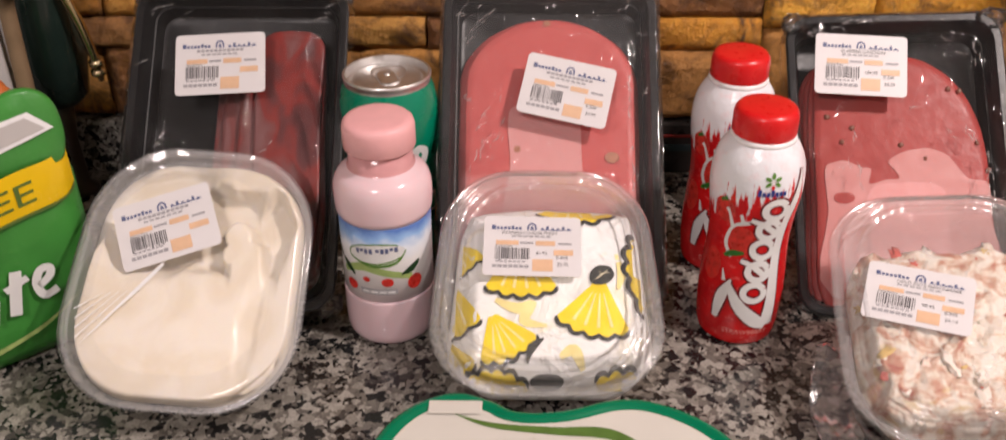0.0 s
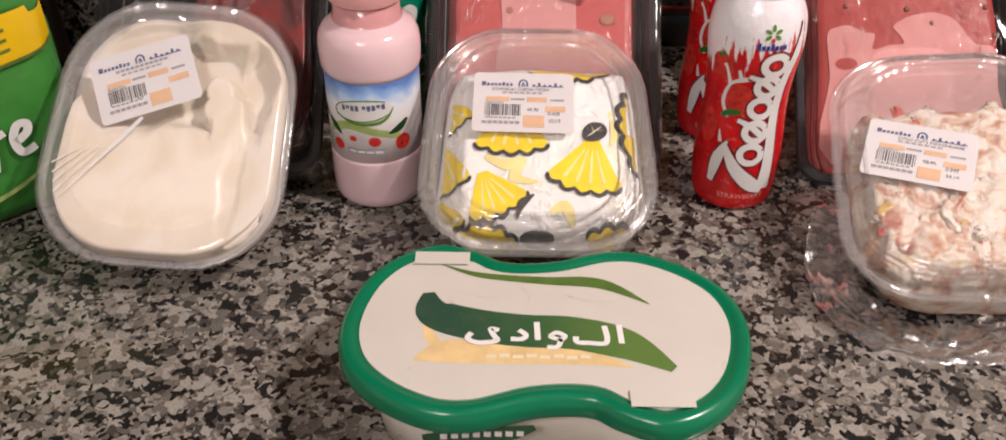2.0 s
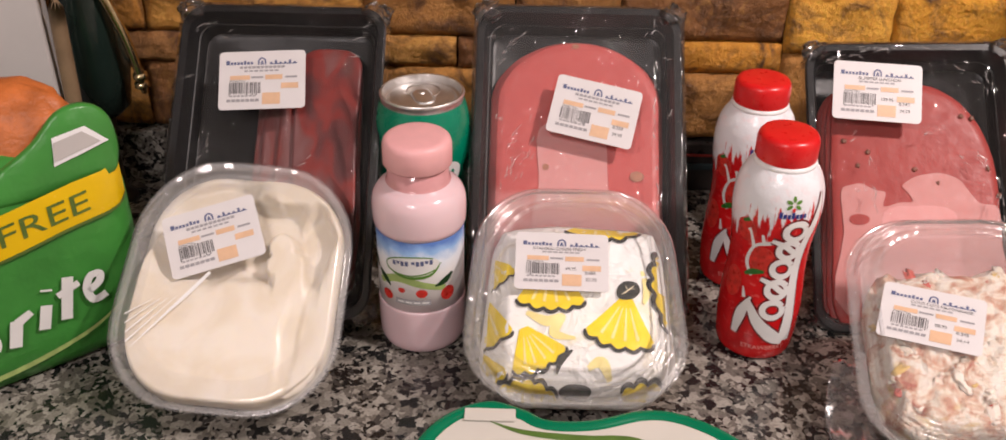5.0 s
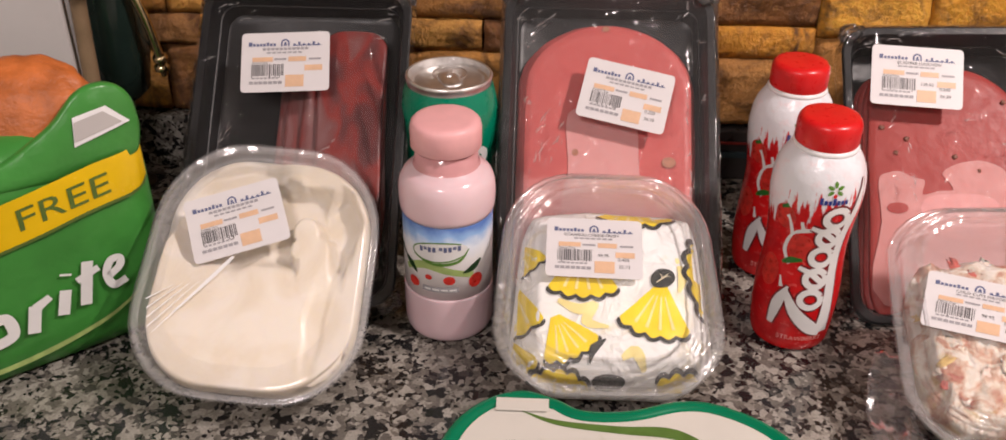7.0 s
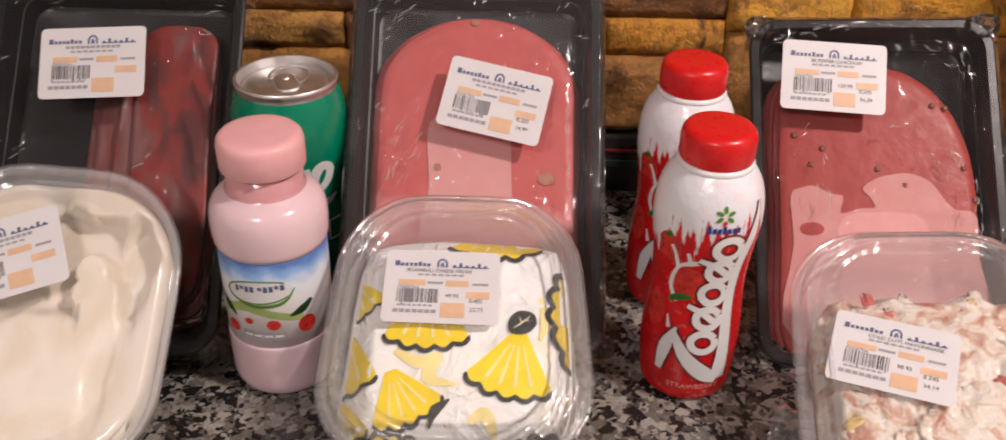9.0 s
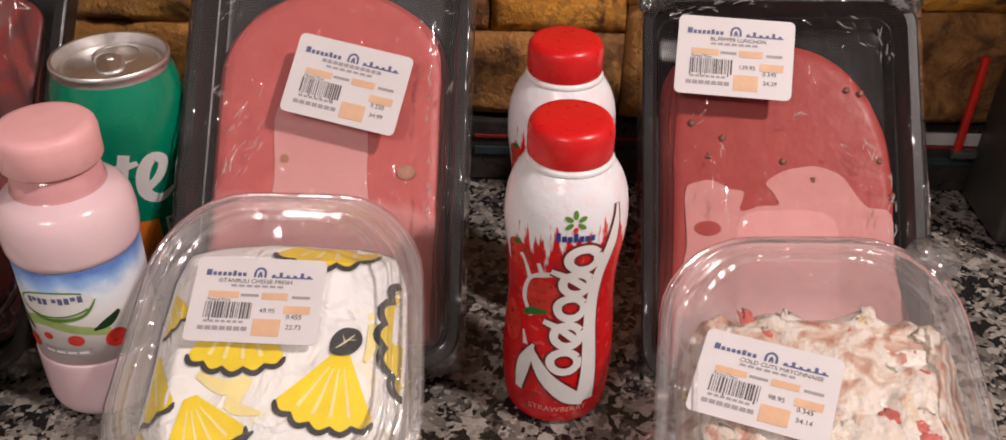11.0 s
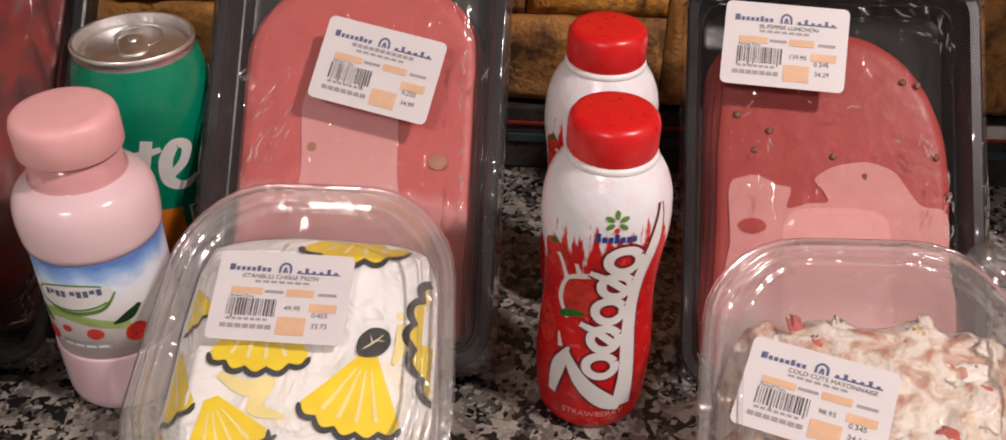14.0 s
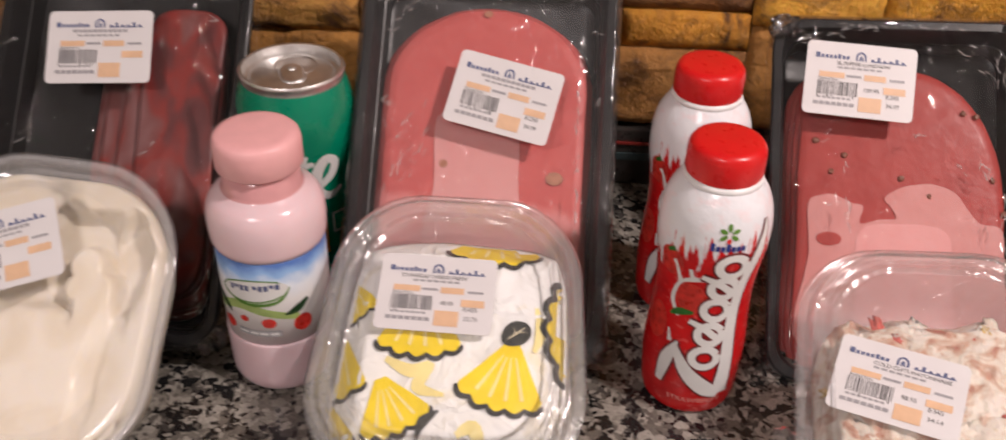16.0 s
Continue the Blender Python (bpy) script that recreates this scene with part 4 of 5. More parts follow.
def cheese_top(x, y):
    """Pressed flat on the lid below and along one side, scooped out above, with a lump left in the scoop."""
    px, py = x + 0.006 * noise.noise(Vector((x * 48, y * 48, 2))), y + 0.006 * noise.noise(Vector((x * 40, y * 40, 9)))
    scoop = max(inside(px, py, -0.026, 0.036, 0.036, 0.030, 0.5), inside(px, py, 0.014, 0.030, 0.022, 0.026, 0.5), inside(px, py, 0.048, 0.026, 0.011, 0.024, 0.3))
    keep = max(inside(px, py, 0.035, 0.010, 0.012, 0.013, 0.3), inside(px, py, 0.027, 0.024, 0.009, 0.008, 0.5), inside(px, py, 0.034, 0.062, 0.024, 0.007, 0.3))
    low = 0.0022 * inside(px, py, 0.044, -0.036, 0.006, 0.030, 0.5)
    z = 0.0072 - 0.0160 * scoop * (1 - keep) - low + 0.0007 * noise.fractal(Vector((x * 38, y * 38, 4)), 1.0, 2.0, 4)
    return min(z, 0.0070)


bm = bmesh.new()
plan = rounded(0.138, 0.156, 0.048, 26, 0.06)
loops = [[(x * f + 0.002, y * f - 0.006, z) for x, y in plan] for f, z in ((0.82, -0.043), (0.90, -0.036), (0.97, -0.010), (1.0, -0.002))]
for i in range(46):
    f = 0.965 - 0.94 * i / 45
    loops.append([(x * f + 0.002, y * f - 0.006, cheese_top(x * f + 0.002, y * f - 0.006)) for x, y in plan])
loft(bm, loops)
part("white_cheese", bm, CHEESE, cheese_box, "creamy white soft cheese pressed against the lid, scooped out above")
# creases in the lid, with their bright glint put in as white colour
creases = [stroke([(-0.015, 0.001), (-0.026, -0.014), (-0.040, -0.032), (-0.056, -0.053)], [0.0022, 0.0026, 0.0014, 0.0003], 8)]
creases += [stroke([(-0.034 - 0.005 * k, -0.018 - 0.001 * k), (-0.060 - 0.0015 * k, -0.050 + 0.006 * k)], [0.0003, 0.0009], 6) for k in range(4)]
for path in creases:
    part("lid_crease", drape(shape_mesh((), [path], 0.004), lambda x, y: 0.0099, 0.0), CREASE, cheese_box, "crease in the clear lid, its glint painted white")
price_label(cheese_box, pose(-0.0178, 0.0255, 0.0098, 0, 0, 23))

# cheese in printed paper
fruit_box = clamshell(lean(0.038, 0.5455, 0.0700, 25, 0, 0, 0), "clear closed container of cheese wrapped in pineapple-print paper", 0.147, 0.159, 0.046, 0.045, 0.13, 0.022, -0.002, 0.008)
BW, BH, BT = 0.134, 0.138, 0.16
bm, top = lump(BW, BH, 0.036, 0.0018, -0.042, 8, 0.0030, 0.0030, BT, 0.86, grain=26, steps=34, edge=0.72, drop=0.020, off_x=0.002)
block = part("wrapped_cheese", bm, WRAP_PAPER, fruit_box, "block of cheese in waxed paper printed with yellow fruit")


def on_block(bm, lift, m=None):
    """Print that follows the block's top and ends at its edges."""
    if m is not None:
        bmesh.ops.transform(bm, matrix=m, verts=bm.verts)
    chop(bm, 0.005)
    off = [v for v in bm.verts if abs(v.co.y) > BH * 0.485 or abs(v.co.x) > BW * 0.485 * (1 - BT * (v.co.y / BH + 0.5))]
    cr = 0.036
    for v in bm.verts:
        half = BW / 2 * (1 - BT * (v.co.y / BH + 0.5))
        dx, dy = abs(v.co.x) - (half - cr), abs(v.co.y) - (BH / 2 - cr)
        if v not in off and dx > 0 and dy > 0 and math.hypot(dx, dy) > cr - 0.001:
            off.append(v)
    bmesh.ops.delete(bm, geom=off, context="VERTS")
    return drape(bm, top, lift)


def fan(cx, cy, size, turn, leaf=False):
    """A fruit wedge: yellow fan, scalloped dark edge, and for some a dark leaf blob at the tip."""
    m = pose(cx, cy, 0, 0, 0, turn) @ Matrix.Scale(size, 4)
    edge = []
    for k in range(5):
        for i in range(6):
            a = radians(-128 + 76 * (k + i / 6) / 5)
            r = 1.0 + 0.07 * math.sin(math.pi * i / 6)
            edge.append((r * math.cos(a), r * math.sin(a)))
    edge.append((math.cos(radians(-52)), math.sin(radians(-52))))
    part("fruit_print", on_block(shape_mesh([[(-0.10, -0.02), *edge, (0.10, -0.02)]]), 0.0006, m), YELLOW_INK, block, "yellow fruit print")
    rim = [(x * 1.04, y * 1.04) for x, y in edge]
    part("outline_print", on_block(shape_mesh((), [stroke(rim, [0.03, *[0.075] * (len(rim) - 2), 0.02], 1)]), 0.0010, m), BLACK_LINE, block, "black scalloped outline")
    rays = [stroke([(0.25 * math.cos(radians(q)), 0.25 * math.sin(radians(q))), (0.9 * math.cos(radians(q)), 0.9 * math.sin(radians(q)))], [0.02, 0.06], 3) for q in (-112, -98, -83, -68)]
    part("ray_print", on_block(shape_mesh((), rays), 0.0008, m), FAINT_YELLOW, block, "pale rays in the fruit print")
    if leaf:
        blob = smooth_curve([(-0.14, -0.06), (-0.20, 0.16), (-0.06, 0.34), (0.14, 0.32), (0.22, 0.14), (0.10, -0.04)], 4, True)
        part("leaf_print", on_block(shape_mesh([[(p.x, p.y) for p in blob]]), 0.0012, m), DARK_PRINT, block, "black leaf print")
        veins = [stroke([(-0.10, 0.02), (0.00, 0.12), (0.10, 0.26)], [0.010, 0.030, 0.008], 3), stroke([(0.00, 0.12), (-0.06, 0.22)], [0.020, 0.006], 3), stroke([(0.03, 0.16), (0.14, 0.17)], [0.020, 0.006], 3)]
        for k, vein in enumerate(veins):
            part("vein_print", on_block(shape_mesh((), [vein]), 0.0015 + 0.0002 * k, m), FAINT_WHITE, block, "pale vein in the leaf print")


for spec in ((0.032, 0.001, 0.036, -11, True), (-0.018, 0.028, 0.036, 0), (0.018, 0.090, 0.041, 0), (0.098, 0.014, 0.046, -86), (-0.060, 0.036, 0.024, 10), (-0.062, 0.004, 0.034, -4), (-0.036, -0.022, 0.030, 26), (-0.064, -0.034, 0.026, 6), (-0.034, -0.088, 0.030, 176), (0.044, -0.090, 0.032, 172)):
    fan(*spec)
part("leaf_print", on_block(shape_mesh([ellipse(-0.002, -0.0615, 0.0105, 0.0042)]), 0.0012), DARK_PRINT, block, "black leaf print")
part("leaf_print", on_block(shape_mesh((), [stroke([(-0.004, -0.038), (-0.011, -0.044), (-0.014, -0.053)], [0.001, 0.0055, 0.001])]), 0.0012), DARK_PRINT, block, "black leaf print")
for path, widths in (([(0.006, -0.050), (0.014, -0.046), (0.020, -0.056)], [0.003, 0.008, 0.003]), ([(-0.034, -0.012), (-0.020, -0.018), (-0.010, -0.014), (-0.016, -0.026), (-0.002, -0.030)], [0.003, 0.007, 0.004, 0.007, 0.002]), ([(0.043, 0.022), (0.046, 0.008), (0.043, -0.004)], [0.002, 0.006, 0.002])):
    part("faint_print", on_block(shape_mesh((), [stroke(path, widths, 5)]), 0.0007), FAINT_YELLOW, block, "faint yellow printed flourish")
price_label(fruit_box, pose(-0.0110, 0.0245, 0.0098, 0, 0, -1), title="ISTANBULI CHEESE FRESH", title_at=0.0115, figures=("49.95", "0.455", "22.73"))

# cold cuts in mayonnaise
salad_box = clamshell(lean(0.2890, 0.5240, 0.0715, 17, -5, -7), "clear closed container of cold cuts in mayonnaise beside a meat tray", 0.147, 0.184, 0.046, 0.044, 0.08, 0.018, -0.001, -0.001, MISTED_WINDOW, True, (0.060, 0.080, -42))


def salad_top(x, y):
    """Uneven salad, flat and smeared where it is pressed on the lid, with a ragged edge."""
    z = 0.0058 + 0.0050 * noise.fractal(Vector((x * 60, y * 60, 13)), 0.8, 2.0, 4)
    z = min(0.0068 + 0.0004 * noise.noise(Vector((x * 90, y * 90, 6))), z)
    e = max(abs(2 * x / 0.128), abs(2 * (y + 0.018) / 0.142)) + 0.10 * noise.noise(Vector((x * 70, y * 70, 21)))
    return z - 0.018 * max(0.0, e - 0.80) / 0.20


bm = bmesh.new()
plan = rounded(0.128, 0.142, 0.042, 30)
loops = [[(x * f, y * f - 0.018, z) for x, y in plan] for f, z in ((0.84, -0.041), (0.90, -0.034), (0.97, -0.018))]
for i in range(56):
    f = 1 - 0.98 * i / 55
    loops.append([(x * f, y * f - 0.018, salad_top(x * f, y * f - 0.018)) for x, y in plan])
loft(bm, loops)
part("dressing", bm, DRESSING, salad_box, "pale creamy dressing smeared on the lid")
rs = random.Random(21)


def shreds(name, spots, material, label):
    """Flat torn shreds half sunk in the dressing: (x, y, length, width)."""
    bm = bmesh.new()
    for k, (x, y, length, width) in enumerate(spots):
        made = bmesh.ops.create_icosphere(bm, subdivisions=3, radius=1)["verts"]
        off = Vector((x * 900, y * 900, k))
        for v in made:
            v.co = v.co * (1 + 0.7 * noise.noise(off + v.co * 1.6) + 0.45 * noise.noise(off + v.co * 3.5))
        m = pose(x, y, min(0.0064, salad_top(x, y)) - 0.0012, rs.uniform(-10, 10), rs.uniform(-10, 10), rs.uniform(0, 360))
        bmesh.ops.transform(bm, matrix=m @ Matrix.Diagonal((length / 2, width / 2, rs.uniform(0.0009, 0.0014), 1)), verts=made)
    tagged(part(name, bm, material, salad_box, label), kind="stuff")


creamy = []
while len(creamy) < 46:
    x, y = rs.uniform(-0.058, 0.058), rs.uniform(-0.082, 0.046)
    if (abs(x) / 0.060) ** 3 + (abs(y + 0.018) / 0.066) ** 3 < 1:
        creamy.append((x, y, rs.uniform(0.008, 0.017), rs.uniform(0.006, 0.011)))
shreds("creamy_shreds", creamy, SALAD, "creamy pale shreds")
shreds("red_shreds", [(-0.030, 0.040, 0.018, 0.006), (-0.021, 0.034, 0.012, 0.005), (0.034, -0.012, 0.020, 0.007), (0.040, -0.020, 0.012, 0.006), (0.026, -0.022, 0.010, 0.005), (0.016, 0.036, 0.007, 0.004), (-0.050, -0.050, 0.010, 0.006), (0.006, -0.058, 0.012, 0.005), (0.046, 0.012, 0.007, 0.004), (-0.012, -0.070, 0.009, 0.005)], RED_SHRED, "red meat shreds")
shreds("yellow_shreds", [(0.022, 0.036, 0.012, 0.007), (0.026, 0.012, 0.016, 0.006), (-0.056, 0.004, 0.010, 0.007), (-0.048, -0.036, 0.014, 0.008), (-0.004, -0.046, 0.010, 0.006), (0.010, -0.072, 0.012, 0.006)], YELLOW_SHRED, "yellowish shreds")
price_label(salad_box, pose(-0.0248, 0.0020, 0.0098, 0, 0, -15.5), title="COLD CUTS MAYONNAISE", title_at=0.0175, figures=("98.95", "0.345", "34.14"))


# ---- bottles and can ----
SLEEK = [(0.0, 0.0015), (0.018, 0.0), (0.0245, 0.0012), (0.0268, 0.006), (0.0280, 0.018), (0.0285, 0.034), (0.0277, 0.052), (0.0266, 0.068), (0.0264, 0.080), (0.0276, 0.096), (0.0292, 0.110), (0.0294, 0.120), (0.0284, 0.130), (0.0258, 0.138), (0.0222, 0.144), (0.0195, 0.1475), (0.0182, 0.149)]


def drink_bottle(m, label):
    """A waisted yoghurt-drink bottle in a printed sleeve, with a red screw cap."""
    b = thing("drink_bottle", m, label, "bottle", "strawberry drink bottles")
    fine = [(p.x, p.y) for p in smooth_curve(SLEEK, 4)]
    part("body", spun(fine, 56), SLEEVE, b, "white and red printed sleeve")
    part("neck_ring", spun([(0.0182, 0.1455), (0.0205, 0.1460), (0.0208, 0.1475), (0.0202, 0.1492), (0.0180, 0.1495)], 56), WHITE_PLASTIC, b, "white plastic neck ring")
    bm = spun([(0.0, 0.1495), (0.0196, 0.1496), (0.0199, 0.1505), (0.0199, 0.1610), (0.0194, 0.1640), (0.0178, 0.1662), (0.0150, 0.1668), (0.0, 0.1668)], 96)
    for v in bm.verts:
        a = math.atan2(v.co.y, v.co.x)
        if 0.1500 < v.co.z < 0.1625 and math.hypot(v.co.x, v.co.y) > 0.01:
            k = 1 + (0.006 if round(a / (2 * math.pi) * 96) % 2 else 0.0)
            v.co.x, v.co.y = v.co.x * k, v.co.y * k
    sharp(part("cap", bm, RED_CAP, b, "red screw cap with fine ribs"), 60)
    face = -93
    prof = [(r, z) for r, z in fine if z > 0.0005]
    # the mark in white: a hooked swoosh with a rising tail, and a row of loops climbing beside it
    swoosh = [([(-0.021, 0.022), (-0.018, 0.040), (-0.013, 0.054)], [0.004, 0.0075, 0.0015]), ([(-0.015, 0.052), (-0.006, 0.036), (0.006, 0.024), (0.016, 0.018)], [0.003, 0.008, 0.010, 0.006]),
              ([(0.016, 0.018), (0.017, 0.040), (0.0165, 0.066), (0.018, 0.094), (0.024, 0.116), (0.0275, 0.133)], [0.011, 0.0085, 0.0075, 0.0065, 0.006, 0.0012])]
    loops = []
    for cx, cy, tall in ((0.0035, 0.046, 0), (0.0045, 0.062, 1), (0.0055, 0.0785, 0), (0.0075, 0.0935, 1), (0.0095, 0.1085, 0)):
        loops.append(([(cx + 0.0072 * math.cos(q * 0.7854 + 0.4), cy + 0.0062 * math.sin(q * 0.7854 + 0.4)) for q in range(9)], [0.0045] * 9))
        if tall:
            loops.append(([(cx + 0.006, cy - 0.004), (cx - 0.004, cy + 0.004), (cx - 0.013, cy + 0.0075)], [0.004, 0.004, 0.003]))
    marks = swoosh + loops
    part("mark_outline", wrap(shape_mesh((), [stroke(p, [x + 0.0026 for x in w]) for p, w in marks], 0.003), prof, face, 0.00025), DARK_RED, b, "dark red outline of the mark")
    part("mark", wrap(shape_mesh((), [stroke(p, w) for p, w in marks], 0.003), prof, face, 0.0005), WHITE_INK, b, "white looping mark")
    part("strawberry_print", wrap(shape_mesh([ellipse(-0.010, 0.084, 0.0095, 0.0105), ellipse(-0.024, 0.104, 0.008, 0.009), ellipse(-0.030, 0.060, 0.008, 0.012)], (), 0.003), prof, face, 0.00015), BERRY_INK, b, "printed strawberries")
    splash = [stroke([(-0.016, 0.070), (-0.021, 0.080), (-0.017, 0.093), (-0.008, 0.098), (0.0, 0.099)], [0.002, 0.003, 0.002, 0.003, 0.001]), stroke([(-0.017, 0.093), (-0.020, 0.103), (-0.022, 0.106)], [0.003, 0.002, 0.003]), stroke([(-0.010, 0.097), (-0.012, 0.104)], [0.003, 0.002]),
              stroke([(-0.018, 0.052), (-0.020, 0.060)], [0.003, 0.001])]
    part("splash_print", wrap(shape_mesh((), splash, 0.003), prof, face, 0.0002), WHITE_INK, b, "white cream splash")
    for p, w in (([(-0.021, 0.070), (-0.015, 0.0735), (-0.007, 0.075)], [0.002, 0.0045, 0.002]), ([(-0.027, 0.110), (-0.022, 0.113)], [0.002, 0.003])):
        part("leaf_print", wrap(shape_mesh((), [stroke(p, w)], 0.003), prof, face, 0.0003), LEAF_INK, b, "green leaf print")
    petals = [(ellipse(0.0045 + 0.0035 * math.cos(radians(q)), 0.1290 + 0.0035 * math.sin(radians(q)), 0.0022, 0.0012, 10, q)) for q in (90, 25, 155, 215, 325)]
    part("flower_mark", wrap(shape_mesh(petals, (), 0.003), prof, face, 0.0004), GREEN_INK, b, "small green flower mark")
    part("flower_seed", wrap(shape_mesh([ellipse(0.0045, 0.1252, 0.0012, 0.0015, 10)]), prof, face, 0.0005), RED_INK, b, "red dot of the flower mark")
    part("brand_strip", wrap(shape_mesh([rect(-0.0040 + 0.0026 * i, 0.1190, 0.0020, 0.0030 + (0.0016 if i in (0, 3) else 0)) for i in range(7)], (), 0.003), prof, face, 0.0004), BLUE_MARK, b, "dark blue brand strip")
    part("print", wrap(text_mesh([("STRAWBERRY", -0.0145, 0.0118, 0.0052)], 0.002), prof, face, 0.0004), PINK_INK, b, "flavour word in pale red")
    return b


bottle = drink_bottle(pose(0.1738, 0.600, 0.0) @ Matrix.Diagonal((1.02, 1.02, 1.035, 1)), "red and white strawberry drink bottle with red cap on granite")
copy_thing(bottle, pose(0.1742, 0.687, 0.0, 0, 0, -6))

MILK = [(0.0, 0.002), (0.022, 0.0), (0.0285, 0.0015), (0.0312, 0.006), (0.0318, 0.014), (0.0318, 0.034), (0.0310, 0.0365), (0.0308, 0.040), (0.0308, 0.089), (0.0312, 0.0925), (0.0325, 0.0955), (0.0330, 0.102), (0.0330, 0.108), (0.0320, 0.1145), (0.0292, 0.1195), (0.0252, 0.1225), (0.0228, 0.1245)]


def milk_bottle(m):
    b = thing("milk_bottle", m, "pink strawberry milk bottle with pink screw cap and printed label", "bottle")
    fine = [(p.x, p.y) for p in smooth_curve(MILK, 4)]
    part("body", spun(fine, 56), PINK_MILK, b, "pale pink milk in a glossy bottle")
    part("neck", spun([(0.0228, 0.1245), (0.0214, 0.1262), (0.0210, 0.1385), (0.0, 0.1386)], 56), PINK_NECK, b, "darker pink clear neck above the milk")
    bm = spun([(0.0, 0.1365), (0.0228, 0.1366), (0.0236, 0.1375), (0.0237, 0.1500), (0.0230, 0.1530), (0.0212, 0.1548), (0.0180, 0.1553), (0.0, 0.1551)], 112)
    for v in bm.verts:
        if 0.1370 < v.co.z < 0.1515 and math.hypot(v.co.x, v.co.y) > 0.01 and round(math.atan2(v.co.y, v.co.x) / (2 * math.pi) * 112) % 2:
            v.co.x, v.co.y = v.co.x * 1.006, v.co.y * 1.006
    sharp(part("cap", bm, PINK_CAP, b, "matt pink screw cap"), 60)
    prof = [(0.0313, 0.036), (0.0313, 0.094)]
    part("label", spun([(0.0308, 0.0372), (0.0312, 0.0374), (0.0312, 0.0926), (0.0308, 0.0928)], 56), MILK_LABEL, b, "printed label fading from blue to white")
    face = -96
    part("brand_shield", wrap(shape_mesh([ellipse(0.0, 0.0745, 0.0185, 0.0072, 28, 5)], (), 0.003), prof, face, 0.0002), WHITE_INK, b, "white oval brand shield")
    part("shield_edge", wrap(shape_mesh((), [stroke(ellipse(0.0, 0.0745, 0.0185, 0.0072, 28, 5)[3:26], 0.0009, 2), stroke([(-0.018, 0.070), (-0.004, 0.0655), (0.012, 0.0675), (0.019, 0.076)], [0.0006, 0.0020, 0.0018, 0.0006])], 0.003), prof, face, 0.0004), GREEN_INK, b, "green edge and swoosh")
    part("brand_strip", wrap(shape_mesh([rect(-0.0130 + 0.0029 * i + (0.0014 if i > 3 else 0), 0.0738 + 0.00025 * i + (0.0014 if i % 3 == 1 else 0), 0.0021, 0.0036 - (0.0014 if i % 3 == 1 else 0)) for i in range(9)], (), 0.003), prof, face, 0.0004), BLUE_INK, b, "dark blue brand strip")
    leaves = [stroke([(-0.027, 0.064), (-0.021, 0.060), (-0.016, 0.0555)], [0.002, 0.005, 0.001]), stroke([(0.015, 0.058), (0.022, 0.0605), (0.028, 0.065)], [0.001, 0.005, 0.002]), stroke([(-0.034, 0.070), (-0.028, 0.064)], [0.004, 0.002])]
    for leaf in leaves:
        part("leaf_print", wrap(shape_mesh((), [leaf], 0.003), prof, face, 0.0002), DARK_GREEN, b, "dark leaf print")
    part("grass_print", wrap(shape_mesh((), [stroke([(-0.026, 0.056), (-0.010, 0.0635), (0.006, 0.0600), (0.022, 0.055)], [0.004, 0.006, 0.005, 0.004])], 0.003), prof, face, 0.00012), PALE_GREEN, b, "pale green print")
    part("berry_print", wrap(shape_mesh([ellipse(-0.019, 0.0475, 0.0044, 0.0038), ellipse(-0.0075, 0.0545, 0.0024, 0.0020), ellipse(0.0060, 0.0530, 0.0038, 0.0033), ellipse(0.024, 0.0500, 0.0052, 0.0055)], (), 0.003), prof, face, 0.0003), BERRY_INK, b, "red berry print")
    part("word_strip", wrap(shape_mesh([rect(-0.012, 0.0435, 0.024, 0.0040)], (), 0.003), prof, face, 0.0002), GREY_INK, b, "grey strip")
    part("word_bar", wrap(shape_mesh([rect(-0.0105 + 0.0055 * i, 0.0448, 0.0045, 0.0014) for i in range(4)], (), 0.003), prof, face, 0.0004), WHITE_INK, b, "white bars on the strip")
    return b


milk_bottle(pose(-0.0718, 0.5995, 0.0) @ Matrix.Diagonal((0.99, 0.99, 1.05, 1)))


